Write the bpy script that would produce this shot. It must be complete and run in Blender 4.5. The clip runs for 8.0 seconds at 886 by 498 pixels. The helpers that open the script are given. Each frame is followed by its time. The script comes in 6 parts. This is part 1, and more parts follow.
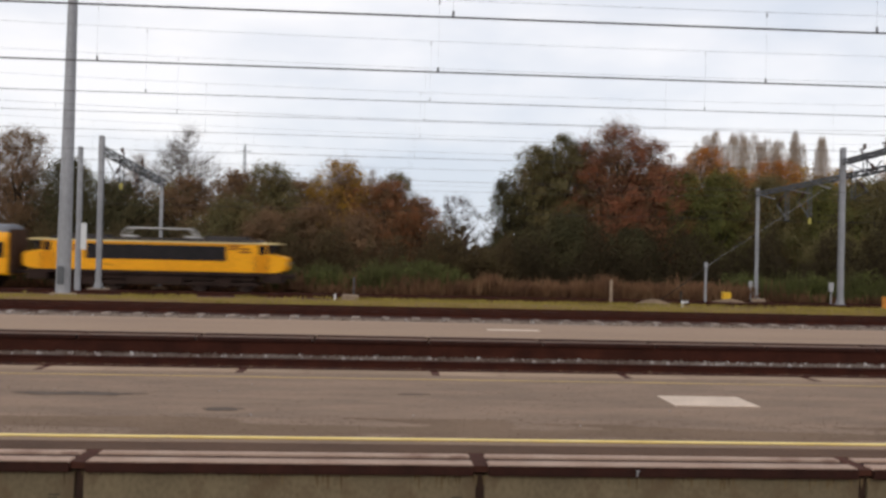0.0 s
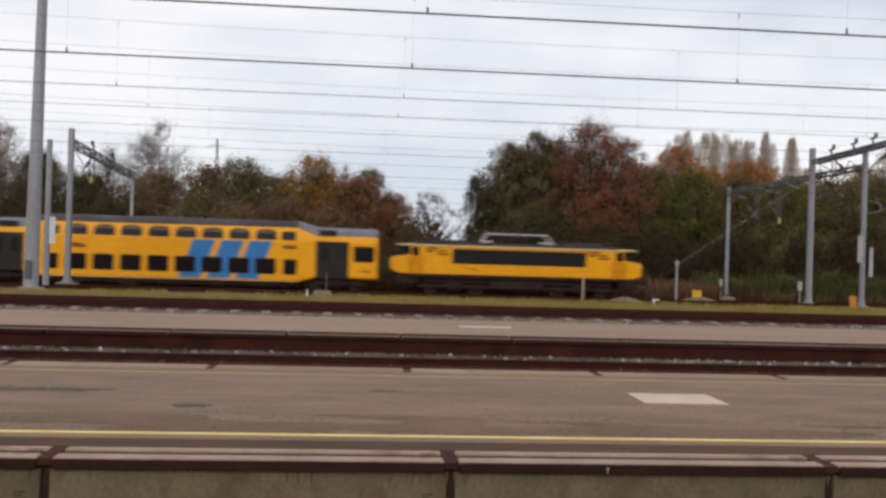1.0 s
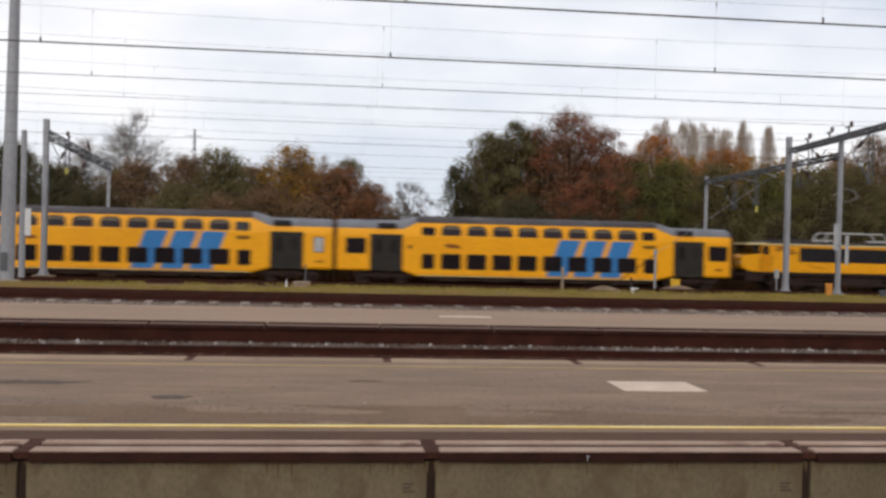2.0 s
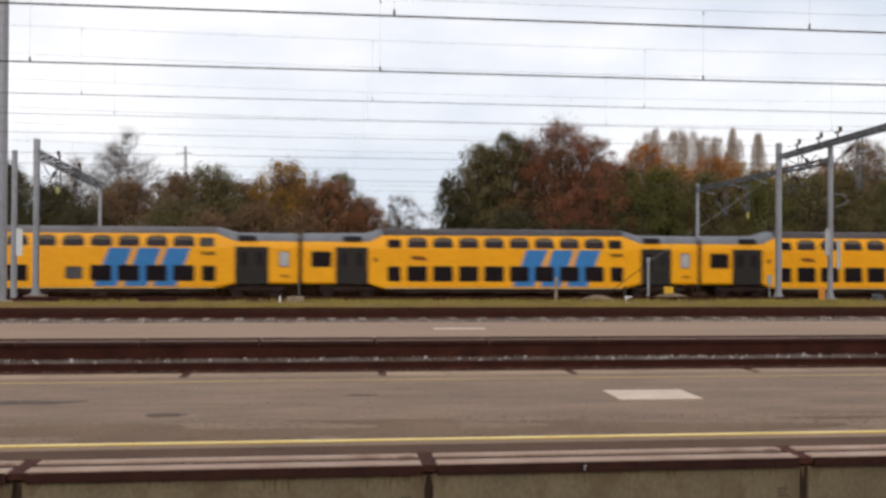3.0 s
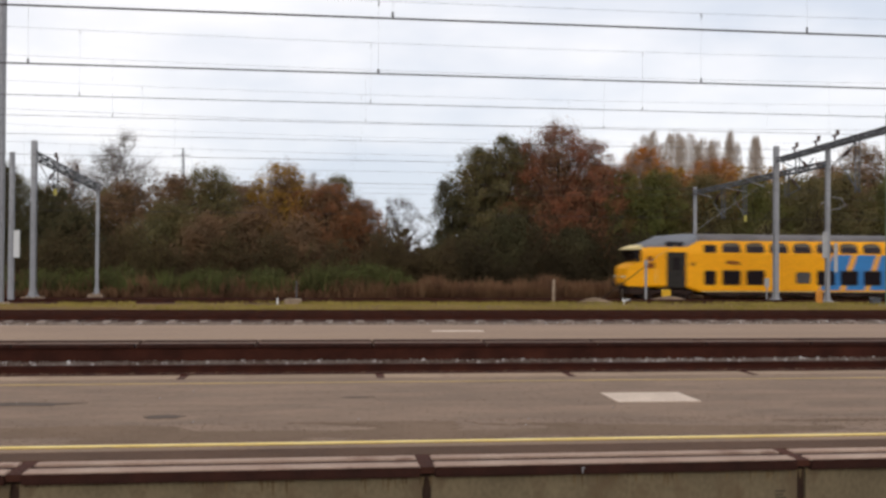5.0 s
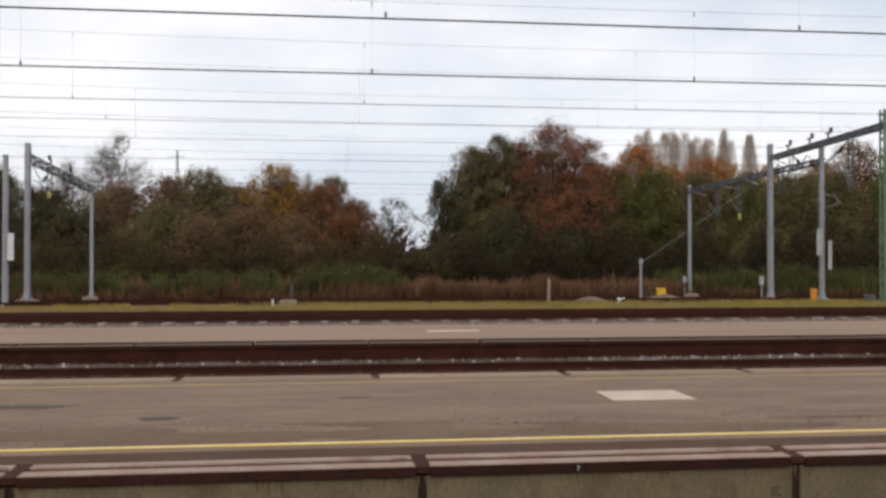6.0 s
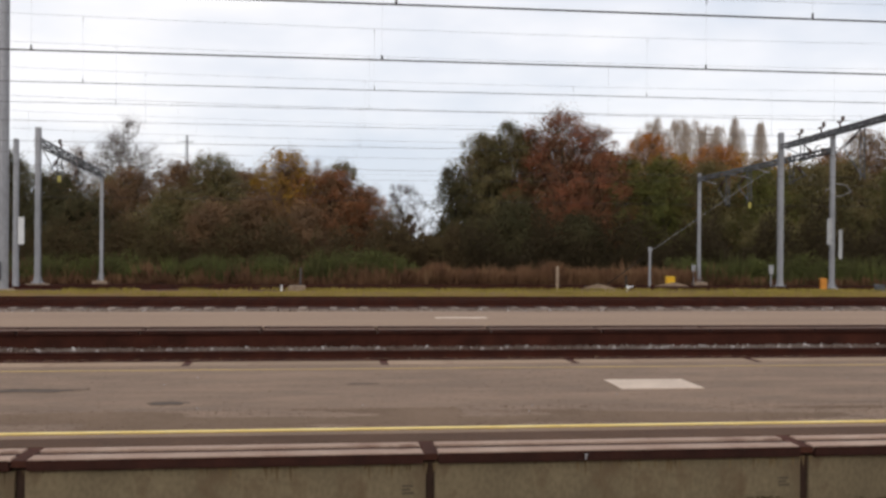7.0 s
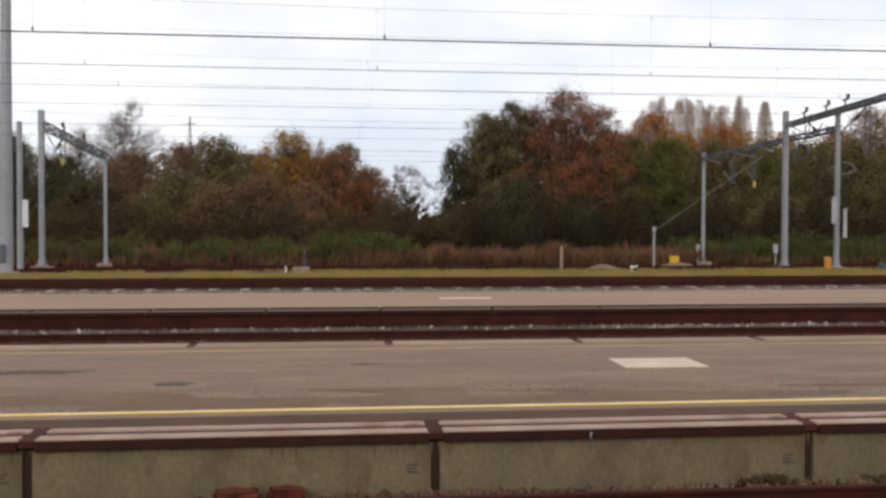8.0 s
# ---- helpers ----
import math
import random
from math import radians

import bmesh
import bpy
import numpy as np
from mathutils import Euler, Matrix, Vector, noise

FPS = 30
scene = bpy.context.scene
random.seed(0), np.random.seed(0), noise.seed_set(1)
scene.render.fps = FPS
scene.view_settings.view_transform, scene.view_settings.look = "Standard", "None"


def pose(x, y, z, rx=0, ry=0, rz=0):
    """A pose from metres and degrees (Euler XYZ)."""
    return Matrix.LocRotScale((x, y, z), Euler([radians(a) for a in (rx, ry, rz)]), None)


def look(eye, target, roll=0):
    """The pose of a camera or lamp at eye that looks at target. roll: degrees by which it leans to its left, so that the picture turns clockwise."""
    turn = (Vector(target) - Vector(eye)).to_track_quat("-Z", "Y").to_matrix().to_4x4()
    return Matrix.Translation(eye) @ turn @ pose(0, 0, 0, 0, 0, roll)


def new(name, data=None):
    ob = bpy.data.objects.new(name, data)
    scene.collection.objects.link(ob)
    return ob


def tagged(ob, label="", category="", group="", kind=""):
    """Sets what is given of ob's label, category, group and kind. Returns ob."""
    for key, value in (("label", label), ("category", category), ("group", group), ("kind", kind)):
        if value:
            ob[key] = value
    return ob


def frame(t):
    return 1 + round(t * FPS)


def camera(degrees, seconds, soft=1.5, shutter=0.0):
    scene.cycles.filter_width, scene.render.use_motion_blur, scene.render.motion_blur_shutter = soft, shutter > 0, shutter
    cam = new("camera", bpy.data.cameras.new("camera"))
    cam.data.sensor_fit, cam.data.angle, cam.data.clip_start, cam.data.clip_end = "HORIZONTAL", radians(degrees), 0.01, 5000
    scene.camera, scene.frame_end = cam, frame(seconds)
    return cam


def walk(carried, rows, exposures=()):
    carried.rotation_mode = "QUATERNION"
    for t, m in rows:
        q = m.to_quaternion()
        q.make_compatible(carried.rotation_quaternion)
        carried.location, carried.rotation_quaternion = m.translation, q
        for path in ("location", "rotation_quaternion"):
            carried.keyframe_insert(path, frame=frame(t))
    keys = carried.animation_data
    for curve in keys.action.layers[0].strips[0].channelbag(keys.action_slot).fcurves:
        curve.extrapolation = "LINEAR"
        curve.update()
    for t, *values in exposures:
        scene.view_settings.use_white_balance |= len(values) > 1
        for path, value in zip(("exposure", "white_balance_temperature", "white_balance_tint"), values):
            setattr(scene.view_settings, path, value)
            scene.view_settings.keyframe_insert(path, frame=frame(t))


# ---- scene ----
cam = camera(49.9, 8.0, soft=2.9, shutter=0.45)
PATH = [
    (0, (0.197, 0.284, 2.1), (0.3118, 2.28, 2.112), 1.3),
    (0.1, (0.1975, 0.2865, 2.0992), (0.3118, 2.2831, 2.1109), 1.31),
    (0.2, (0.198, 0.289, 2.098), (0.3233, 2.285, 2.1103), 1.28),
    (0.3, (0.1986, 0.2916, 2.0963), (0.3272, 2.2874, 2.1104), 1.24),
    (0.4, (0.1993, 0.294, 2.0947), (0.3349, 2.2892, 2.1133), 1.28),
    (0.5, (0.2, 0.296, 2.094), (0.3447, 2.29, 2.117), 1.3),
    (0.6, (0.2006, 0.2975, 2.0946), (0.348, 2.2919, 2.1173), 1.4),
    (0.7, (0.2012, 0.2985, 2.096), (0.3595, 2.2921, 2.1228), 1.41),
    (0.8, (0.202, 0.299, 2.098), (0.3692, 2.2918, 2.1279), 1.39),
    (0.9, (0.2031, 0.2994, 2.1), (0.3741, 2.2921, 2.1073), 1.43),
    (1, (0.204, 0.301, 2.101), (0.3754, 2.294, 2.1074), 1.7),
    (1.1, (0.2045, 0.305, 2.1), (0.3878, 2.2966, 2.1053), 1.63),
    (1.2, (0.205, 0.311, 2.098), (0.3977, 2.3016, 2.1089), 1.9),
    (1.3, (0.2058, 0.3182, 2.096), (0.4018, 2.3085, 2.0823), 1.48),
    (1.4, (0.2066, 0.3244, 2.0946), (0.4074, 2.3143, 2.078), 1.87),
    (1.5, (0.207, 0.327, 2.094), (0.41, 2.316, 2.075), 1.7),
    (1.6, (0.207, 0.3264, 2.094), (0.416, 2.3154, 2.0806), 1.64),
    (1.7, (0.207, 0.325, 2.094), (0.4187, 2.3137, 2.081), 1.61),
    (2.8, (0.205, 0.314, 2.094), (0.4234, 2.3019, 2.0829), 0.56),
    (2.9, (0.205, 0.3132, 2.094), (0.426, 2.301, 2.0901), 0.43),
    (3, (0.205, 0.312, 2.094), (0.434, 2.299, 2.1066), 0.3),
    (3.1, (0.205, 0.3102, 2.0937), (0.4376, 2.2965, 2.1141), 0.36),
    (3.2, (0.205, 0.308, 2.093), (0.4377, 2.2943, 2.1067), 0.43),
    (3.3, (0.205, 0.306, 2.0925), (0.4429, 2.2917, 2.1069), 0.39),
    (3.4, (0.2047, 0.3042, 2.0921), (0.4475, 2.2892, 2.1147), 0.34),
    (3.5, (0.204, 0.303, 2.092), (0.4468, 2.288, 2.116), 0.3),
    (3.6, (0.2023, 0.3023, 2.0921), (0.4438, 2.2875, 2.1141), 0.45),
    (3.7, (0.1995, 0.302, 2.0925), (0.4397, 2.2874, 2.1186), 0.61),
    (3.8, (0.196, 0.302, 2.093), (0.4281, 2.2882, 2.1215), 0.76),
    (3.9, (0.1926, 0.302, 2.0937), (0.4265, 2.2883, 2.1099), 0.83),
    (4, (0.191, 0.302, 2.094), (0.419, 2.289, 2.1453), 0.9),
    (4.1, (0.1917, 0.3023, 2.0937), (0.4202, 2.2886, 2.1398), 0.66),
    (4.2, (0.193, 0.303, 2.093), (0.4234, 2.2892, 2.1326), 0.41),
    (5.3, (0.201, 0.306, 2.088), (0.4383, 2.2919, 2.1052), 0.37),
    (5.4, (0.2021, 0.3067, 2.0873), (0.4437, 2.292, 2.1095), 0.33),
    (5.5, (0.203, 0.307, 2.087), (0.446, 2.292, 2.107), 0.3),
    (5.6, (0.2036, 0.3068, 2.087), (0.4458, 2.2921, 2.1004), 0.24),
    (5.7, (0.2041, 0.3061, 2.087), (0.4442, 2.2915, 2.1064), 0.19),
    (5.8, (0.205, 0.305, 2.087), (0.4483, 2.2899, 2.1132), 0.13),
    (5.9, (0.2063, 0.3037, 2.087), (0.4493, 2.2887, 2.1126), 0.06),
    (6, (0.207, 0.303, 2.087), (0.451, 2.288, 2.105), 0),
    (6.1, (0.2061, 0.3046, 2.087), (0.4487, 2.2898, 2.1015), 0.01),
    (6.2, (0.204, 0.308, 2.087), (0.4504, 2.2928, 2.1044), 0.02),
    (6.3, (0.2017, 0.3114, 2.087), (0.4489, 2.2961, 2.0912), 0.11),
    (6.4, (0.1998, 0.314, 2.087), (0.4439, 2.299, 2.0902), 0.21),
    (6.5, (0.199, 0.315, 2.087), (0.44, 2.3, 2.077), 0.3),
    (6.6, (0.1994, 0.3146, 2.0877), (0.437, 2.3005, 2.0836), 0.29),
    (6.7, (0.2002, 0.3134, 2.0892), (0.4337, 2.2997, 2.0792), 0.28),
    (6.8, (0.201, 0.312, 2.091), (0.4311, 2.2987, 2.0764), 0.27),
    (6.9, (0.2016, 0.3106, 2.0924), (0.4271, 2.2979, 2.0807), 0.34),
    (7, (0.202, 0.31, 2.093), (0.428, 2.297, 2.083), 0.4),
    (7.1, (0.2024, 0.3106, 2.0923), (0.4274, 2.2979, 2.086), 0.37),
    (7.2, (0.203, 0.3122, 2.0907), (0.423, 2.3001, 2.0845), 0.33),
    (7.3, (0.204, 0.314, 2.089), (0.4231, 2.302, 2.0826), 0.3),
    (7.4, (0.2053, 0.3156, 2.0879), (0.4268, 2.3033, 2.071), 0.2),
    (7.5, (0.206, 0.317, 2.087), (0.4312, 2.304, 2.0614), 0.1),
    (7.7, (0.205, 0.3196, 2.0845), (0.4219, 2.3077, 2.0551), 0.09),
    (7.8, (0.204, 0.321, 2.083), (0.4223, 2.3086, 2.0415), 0.09),
    (8, (0.202, 0.324, 2.08), (0.42, 2.311, 2.03), 0.1),
]
walk(cam, [(t, look(eye, goal, roll)) for t, eye, goal, roll in PATH],
     exposures=((0.0, 0.0), (0.5, 0.0), (0.8, 0.05), (1.0, -0.05), (1.3, 0.03), (1.6, 0.02), (3.0, 0.08), (3.5, 0.04), (4.0, 0.06), (5.5, 0.03), (6.5, 0.03), (7.2, 0.03), (8.0, 0.14)))

# ---- world and sun: a bright overcast autumn sky ----
world = bpy.data.worlds.new("overcast")
scene.world = world
world.use_nodes = True
wn, wl = world.node_tree.nodes, world.node_tree.links
wn.clear()
sky = wn.new("ShaderNodeTexSky")
sky.sky_type, sky.sun_disc = "NISHITA", False
sky.sun_elevation, sky.sun_rotation = radians(26), radians(200)
sky_dim = wn.new("ShaderNodeMixRGB")
sky_dim.blend_type = "MULTIPLY"
sky_dim.inputs[0].default_value = 1.0
sky_dim.inputs[2].default_value = (0.1, 0.1, 0.1, 1)
wc = wn.new("ShaderNodeTexCoord")
wm = wn.new("ShaderNodeMapping")
wm.inputs["Scale"].default_value = (1.0, 1.0, 2.6)
wnoise = wn.new("ShaderNodeTexNoise")
wnoise.inputs["Scale"].default_value = 2.1
wnoise.inputs["Detail"].default_value = 5
wnoise.inputs["Roughness"].default_value = 0.52
wramp = wn.new("ShaderNodeValToRGB")
wramp.color_ramp.elements[0].position = 0.38
wramp.color_ramp.elements[0].color = (0.655, 0.700, 0.79, 1)
wramp.color_ramp.elements[1].position = 0.61
wramp.color_ramp.elements[1].color = (0.965, 0.945, 0.96, 1)
wmix = wn.new("ShaderNodeMixRGB")
wmix.inputs[0].default_value = 0.9
wbg = wn.new("ShaderNodeBackground")
wbg.inputs["Strength"].default_value = 1.1
wout = wn.new("ShaderNodeOutputWorld")
wl.new(wc.outputs["Generated"], wm.inputs[0])
wl.new(wm.outputs[0], wnoise.inputs["Vector"])
wl.new(wnoise.outputs["Fac"], wramp.inputs[0])
wl.new(sky.outputs[0], sky_dim.inputs[1])
wl.new(sky_dim.outputs[0], wmix.inputs[1])
wl.new(wramp.outputs[0], wmix.inputs[2])
wl.new(wmix.outputs[0], wbg.inputs["Color"])
wl.new(wbg.outputs[0], wout.inputs["Surface"])
sun_data = bpy.data.lights.new("sun", "SUN")
sun_data.energy, sun_data.angle, sun_data.color = 0.9, radians(25), (1.0, 0.96, 0.9)
sun_ob = new("sun", sun_data)
sun_ob.matrix_basis = look((0, 0, 60), (14, 40, 39.5))
scene.view_settings.exposure = 0.0


# ---- materials ----
def mat(name, col, col2=None, rough=0.8, metal=0.0, scale=3.0, fine=40.0, bump=0.2, stain=None, stain_at=0.62, stain_scale=0.7, spec=0.18, stretch=(1, 1, 1), per_piece=0.0):
    """A surface with broad mottling, fine grain, relief and optional stains."""
    m = bpy.data.materials.new(name)
    m.use_nodes = True
    n, l = m.node_tree.nodes, m.node_tree.links
    b = n["Principled BSDF"]
    b.inputs["Roughness"].default_value = rough
    b.inputs["Metallic"].default_value = metal
    b.inputs["Specular IOR Level"].default_value = spec
    col2 = col2 or tuple(c * 0.72 for c in col)
    tc = n.new("ShaderNodeTexCoord")
    mp = n.new("ShaderNodeMapping")
    mp.inputs["Scale"].default_value = stretch
    l.new(tc.outputs["Object"], mp.inputs[0])
    big, small = n.new("ShaderNodeTexNoise"), n.new("ShaderNodeTexNoise")
    big.inputs["Scale"].default_value, big.inputs["Detail"].default_value = scale, 6
    small.inputs["Scale"].default_value, small.inputs["Detail"].default_value = fine, 4
    for t in (big, small):
        l.new(mp.outputs[0], t.inputs["Vector"])
    ramp = n.new("ShaderNodeValToRGB")
    ramp.color_ramp.elements[0].position, ramp.color_ramp.elements[1].position = 0.34, 0.68
    ramp.color_ramp.elements[0].color, ramp.color_ramp.elements[1].color = (*col2, 1), (*col, 1)
    l.new(big.outputs["Fac"], ramp.inputs[0])
    grain = n.new("ShaderNodeMapRange")
    grain.inputs["From Min"].default_value, grain.inputs["From Max"].default_value = 0.25, 0.75
    grain.inputs["To Min"].default_value, grain.inputs["To Max"].default_value = 0.82, 1.15
    l.new(small.outputs["Fac"], grain.inputs["Value"])
    mul = n.new("ShaderNodeMixRGB")
    mul.blend_type = "MULTIPLY"
    mul.inputs[0].default_value = 1
    l.new(ramp.outputs[0], mul.inputs[1])
    l.new(grain.outputs[0], mul.inputs[2])
    out = mul.outputs[0]
    if per_piece:
        info = n.new("ShaderNodeObjectInfo")
        pr = n.new("ShaderNodeMapRange")
        pr.inputs["To Min"].default_value, pr.inputs["To Max"].default_value = 1 - per_piece, 1 + per_piece
        l.new(info.outputs["Random"], pr.inputs["Value"])
        pm = n.new("ShaderNodeMixRGB")
        pm.blend_type = "MULTIPLY"
        pm.inputs[0].default_value = 1
        l.new(out, pm.inputs[1])
        l.new(pr.outputs[0], pm.inputs[2])
        out = pm.outputs[0]
    if stain:
        st = n.new("ShaderNodeTexNoise")
        st.inputs["Scale"].default_value, st.inputs["Detail"].default_value = stain_scale, 7
        st.inputs["Roughness"].default_value = 0.65
        l.new(mp.outputs[0], st.inputs["Vector"])
        sr = n.new("ShaderNodeMapRange")
        sr.inputs["From Min"].default_value, sr.inputs["From Max"].default_value = stain_at - 0.06, stain_at + 0.1
        l.new(st.outputs["Fac"], sr.inputs["Value"])
        mx = n.new("ShaderNodeMixRGB")
        l.new(sr.outputs[0], mx.inputs[0])
        l.new(out, mx.inputs[1])
        mx.inputs[2].default_value = (*stain, 1)
        out = mx.outputs[0]
    l.new(out, b.inputs["Base Color"])
    if bump:
        bp = n.new("ShaderNodeBump")
        bp.inputs["Strength"].default_value = bump
        bp.inputs["Distance"].default_value = 0.02
        l.new(small.outputs["Fac"], bp.inputs["Height"])
        l.new(bp.outputs[0], b.inputs["Normal"])
    return m


def leaf_mat(name, stops, rough=0.7, thin=0.0):
    """Leaves: each one takes its own tint from a row of colours, with broad patches over the crown."""
    m = bpy.data.materials.new(name)
    m.use_nodes = True
    n, l = m.node_tree.nodes, m.node_tree.links
    b = n["Principled BSDF"]
    b.inputs["Roughness"].default_value = rough
    b.inputs["Specular IOR Level"].default_value = 0.04
    geo = n.new("ShaderNodeNewGeometry")
    tc = n.new("ShaderNodeTexCoord")
    noi = n.new("ShaderNodeTexNoise")
    noi.inputs["Scale"].default_value, noi.inputs["Detail"].default_value = 0.55, 3
    l.new(tc.outputs["Object"], noi.inputs["Vector"])
    mixv = n.new("ShaderNodeMath")
    mixv.operation = "MULTIPLY_ADD"
    mixv.inputs[1].default_value = 0.3
    l.new(geo.outputs["Random Per Island"], mixv.inputs[0])
    sub = n.new("ShaderNodeMapRange")
    sub.inputs["From Min"].default_value, sub.inputs["From Max"].default_value = 0.3, 0.7
    sub.inputs["To Min"].default_value, sub.inputs["To Max"].default_value = 0.0, 0.7
    l.new(noi.outputs["Fac"], sub.inputs["Value"])
    l.new(sub.outputs[0], mixv.inputs[2])
    ramp = n.new("ShaderNodeValToRGB")
    e = ramp.color_ramp.elements
    while len(e) < len(stops):
        e.new(0.5)
    for i, c in enumerate(stops):
        e[i].position = i / (len(stops) - 1)
        e[i].color = (*c, 1)
    l.new(mixv.outputs[0], ramp.inputs[0])
    l.new(ramp.outputs[0], b.inputs["Base Color"])
    if thin:
        glow_through = n.new("ShaderNodeBsdfTranslucent")
        l.new(ramp.outputs[0], glow_through.inputs["Color"])
        both = n.new("ShaderNodeMixShader")
        both.inputs[0].default_value = thin
        l.new(b.outputs[0], both.inputs[1])
        l.new(glow_through.outputs[0], both.inputs[2])
        l.new(both.outputs[0], n["Material Output"].inputs["Surface"])
    return m


ASPHALT = mat("platform asphalt", (0.268, 0.182, 0.127), (0.196, 0.134, 0.095), 0.9, scale=1.5, fine=24, bump=0.35, stain=(0.180, 0.128, 0.094), stain_at=0.60, stain_scale=1.7, stretch=(0.5, 1.6, 1))
ASPHALT_PALE = mat("pale platform surface", (0.335, 0.230, 0.159), (0.276, 0.188, 0.131), 0.9, scale=0.35, fine=18, bump=0.3, stretch=(0.4, 1.4, 1))
COPING = mat("pale coping concrete", (0.420, 0.305, 0.235), (0.335, 0.225, 0.168), 0.85, scale=2.2, fine=35, bump=0.25, stain=(0.16, 0.085, 0.06), stain_at=0.66, stain_scale=1.8, per_piece=0.06)
COPING_FAR = mat("sandy coping concrete", (0.335, 0.235, 0.158), (0.270, 0.185, 0.122), 0.88, scale=1.2, fine=30, bump=0.25, stain=(0.17, 0.10, 0.07), stain_at=0.62, stain_scale=1.3, per_piece=0.12)
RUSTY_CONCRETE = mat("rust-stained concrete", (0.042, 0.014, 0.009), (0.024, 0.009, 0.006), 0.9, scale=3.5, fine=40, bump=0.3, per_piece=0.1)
JOINT_RUST = mat("red-brown joint filler", (0.078, 0.027, 0.016), (0.050, 0.018, 0.011), 0.92, scale=4, fine=40, bump=0.3, per_piece=0.2)
FAR_RIB = mat("brown edge concrete", (0.165, 0.100, 0.070), (0.120, 0.072, 0.050), 0.9, scale=1.5, fine=30, bump=0.3, per_piece=0.15)
DARK_ASPHALT = mat("dark edge asphalt", (0.109, 0.061, 0.038), (0.077, 0.043, 0.027), 0.92, scale=1.5, fine=35, bump=0.35)
WALL_CONCRETE = mat("weathered wall concrete", (0.182, 0.140, 0.082), (0.132, 0.101, 0.060), 0.9, scale=1.1, fine=22, bump=0.3, stain=(0.115, 0.075, 0.042), stain_at=0.6, stain_scale=1.5, stretch=(1.3, 1, 0.9), per_piece=0.08)
JOINT_DARK = mat("dark open joint", (0.048, 0.026, 0.017), (0.030, 0.017, 0.012), 0.95, scale=3, fine=20, bump=0.2)
# Rust brown, with the shade on the track-side face put into the colour.
SHADED_WALL = mat("rust-brown wall darkened for shade", (0.056, 0.016, 0.009), (0.030, 0.009, 0.005), 0.95, scale=2.0, fine=18, bump=0.3)
YELLOW_LINE = mat("worn yellow paint", (0.86, 0.68, 0.28), (0.76, 0.56, 0.18), 0.7, scale=2.5, fine=45, bump=0.1, stain=(0.33, 0.25, 0.13), stain_at=0.68, stain_scale=5)
OLD_LINE = mat("old dull yellow paint", (0.46, 0.29, 0.06), (0.34, 0.21, 0.05), 0.8, scale=3, fine=40, bump=0.1, stain=(0.22, 0.15, 0.08), stain_at=0.6, stain_scale=4)
FADED_LINE = mat("faded yellow paint", (0.50, 0.34, 0.12), (0.38, 0.265, 0.12), 0.8, scale=2.0, fine=30, bump=0.1)
WHITE_PLATE = mat("pale grey plate", (0.635, 0.501, 0.390), (0.548, 0.426, 0.332), 0.7, scale=3, fine=30, bump=0.08)
STAIN_DARK = mat("dark patch asphalt", (0.125, 0.092, 0.07), (0.095, 0.07, 0.054), 0.9, scale=3, fine=30)
RAIL_RUST = mat("rusty rail steel", (0.062, 0.017, 0.009), (0.034, 0.010, 0.006), 0.75, metal=0.25, scale=2, fine=30, bump=0.2)
SLEEPER = mat("pale concrete sleeper", (0.374, 0.315, 0.271), (0.265, 0.210, 0.178), 0.9, scale=2, fine=25, per_piece=0.2)
BALLAST = mat("rust-brown ballast", (0.074, 0.027, 0.015), (0.039, 0.013, 0.009), 0.95, scale=1.2, fine=12, bump=0.8)
GREY_BALLAST = mat("grey ballast", (0.225, 0.165, 0.125), (0.140, 0.100, 0.075), 0.95, scale=1.0, fine=9, bump=0.8)
GRASS = mat("mown autumn grass", (0.204, 0.123, 0.030), (0.148, 0.089, 0.022), 0.95, scale=0.5, fine=8, bump=0.6, stain=(0.13, 0.075, 0.045), stain_at=0.58, stain_scale=0.35)
SOIL = mat("dark woodland soil", (0.07, 0.05, 0.032), (0.04, 0.03, 0.02), 0.95, scale=0.4, fine=6, bump=0.6)
STONE = leaf_mat("ballast stone", [(0.048, 0.028, 0.021), (0.083, 0.056, 0.043), (0.13, 0.099, 0.082), (0.178, 0.148, 0.127), (0.495, 0.465, 0.439)], 0.9)
STONE_RUST = leaf_mat("rusty ballast stone", [(0.05, 0.028, 0.018), (0.10, 0.060, 0.038), (0.16, 0.105, 0.068), (0.32, 0.25, 0.18)], 0.9)
STEEL = mat("galvanised mast steel", (0.345, 0.345, 0.360), (0.270, 0.270, 0.282), 0.55, metal=0.2, scale=1.2, fine=14, bump=0.06, stretch=(1, 1, 0.3))
STEEL_DARK = mat("dark weathered steel", (0.150, 0.155, 0.165), (0.095, 0.098, 0.106), 0.6, metal=0.3, scale=2, fine=20, bump=0.1)
STEEL_GREEN = mat("green painted lattice steel", (0.17, 0.24, 0.15), (0.11, 0.16, 0.10), 0.6, scale=2, fine=20, bump=0.1)
WIRE = mat("copper overhead wire", (0.10, 0.09, 0.09), (0.07, 0.06, 0.06), 0.6, metal=0.5, scale=2, fine=10, bump=0)
CONC_BASE = mat("concrete footing", (0.339, 0.256, 0.185), (0.235, 0.171, 0.121), 0.9, scale=3, fine=25)
PORCELAIN = mat("brown insulator", (0.09, 0.05, 0.035), None, 0.3, scale=4, fine=30, bump=0)
SIGN_WHITE = mat("white enamel sign", (0.68, 0.68, 0.68), (0.58, 0.58, 0.57), 0.5, scale=3, fine=30, bump=0)
TAG_YELLOW = mat("yellow enamel tag", (0.40, 0.35, 0.09), None, 0.5, scale=3, fine=30, bump=0)
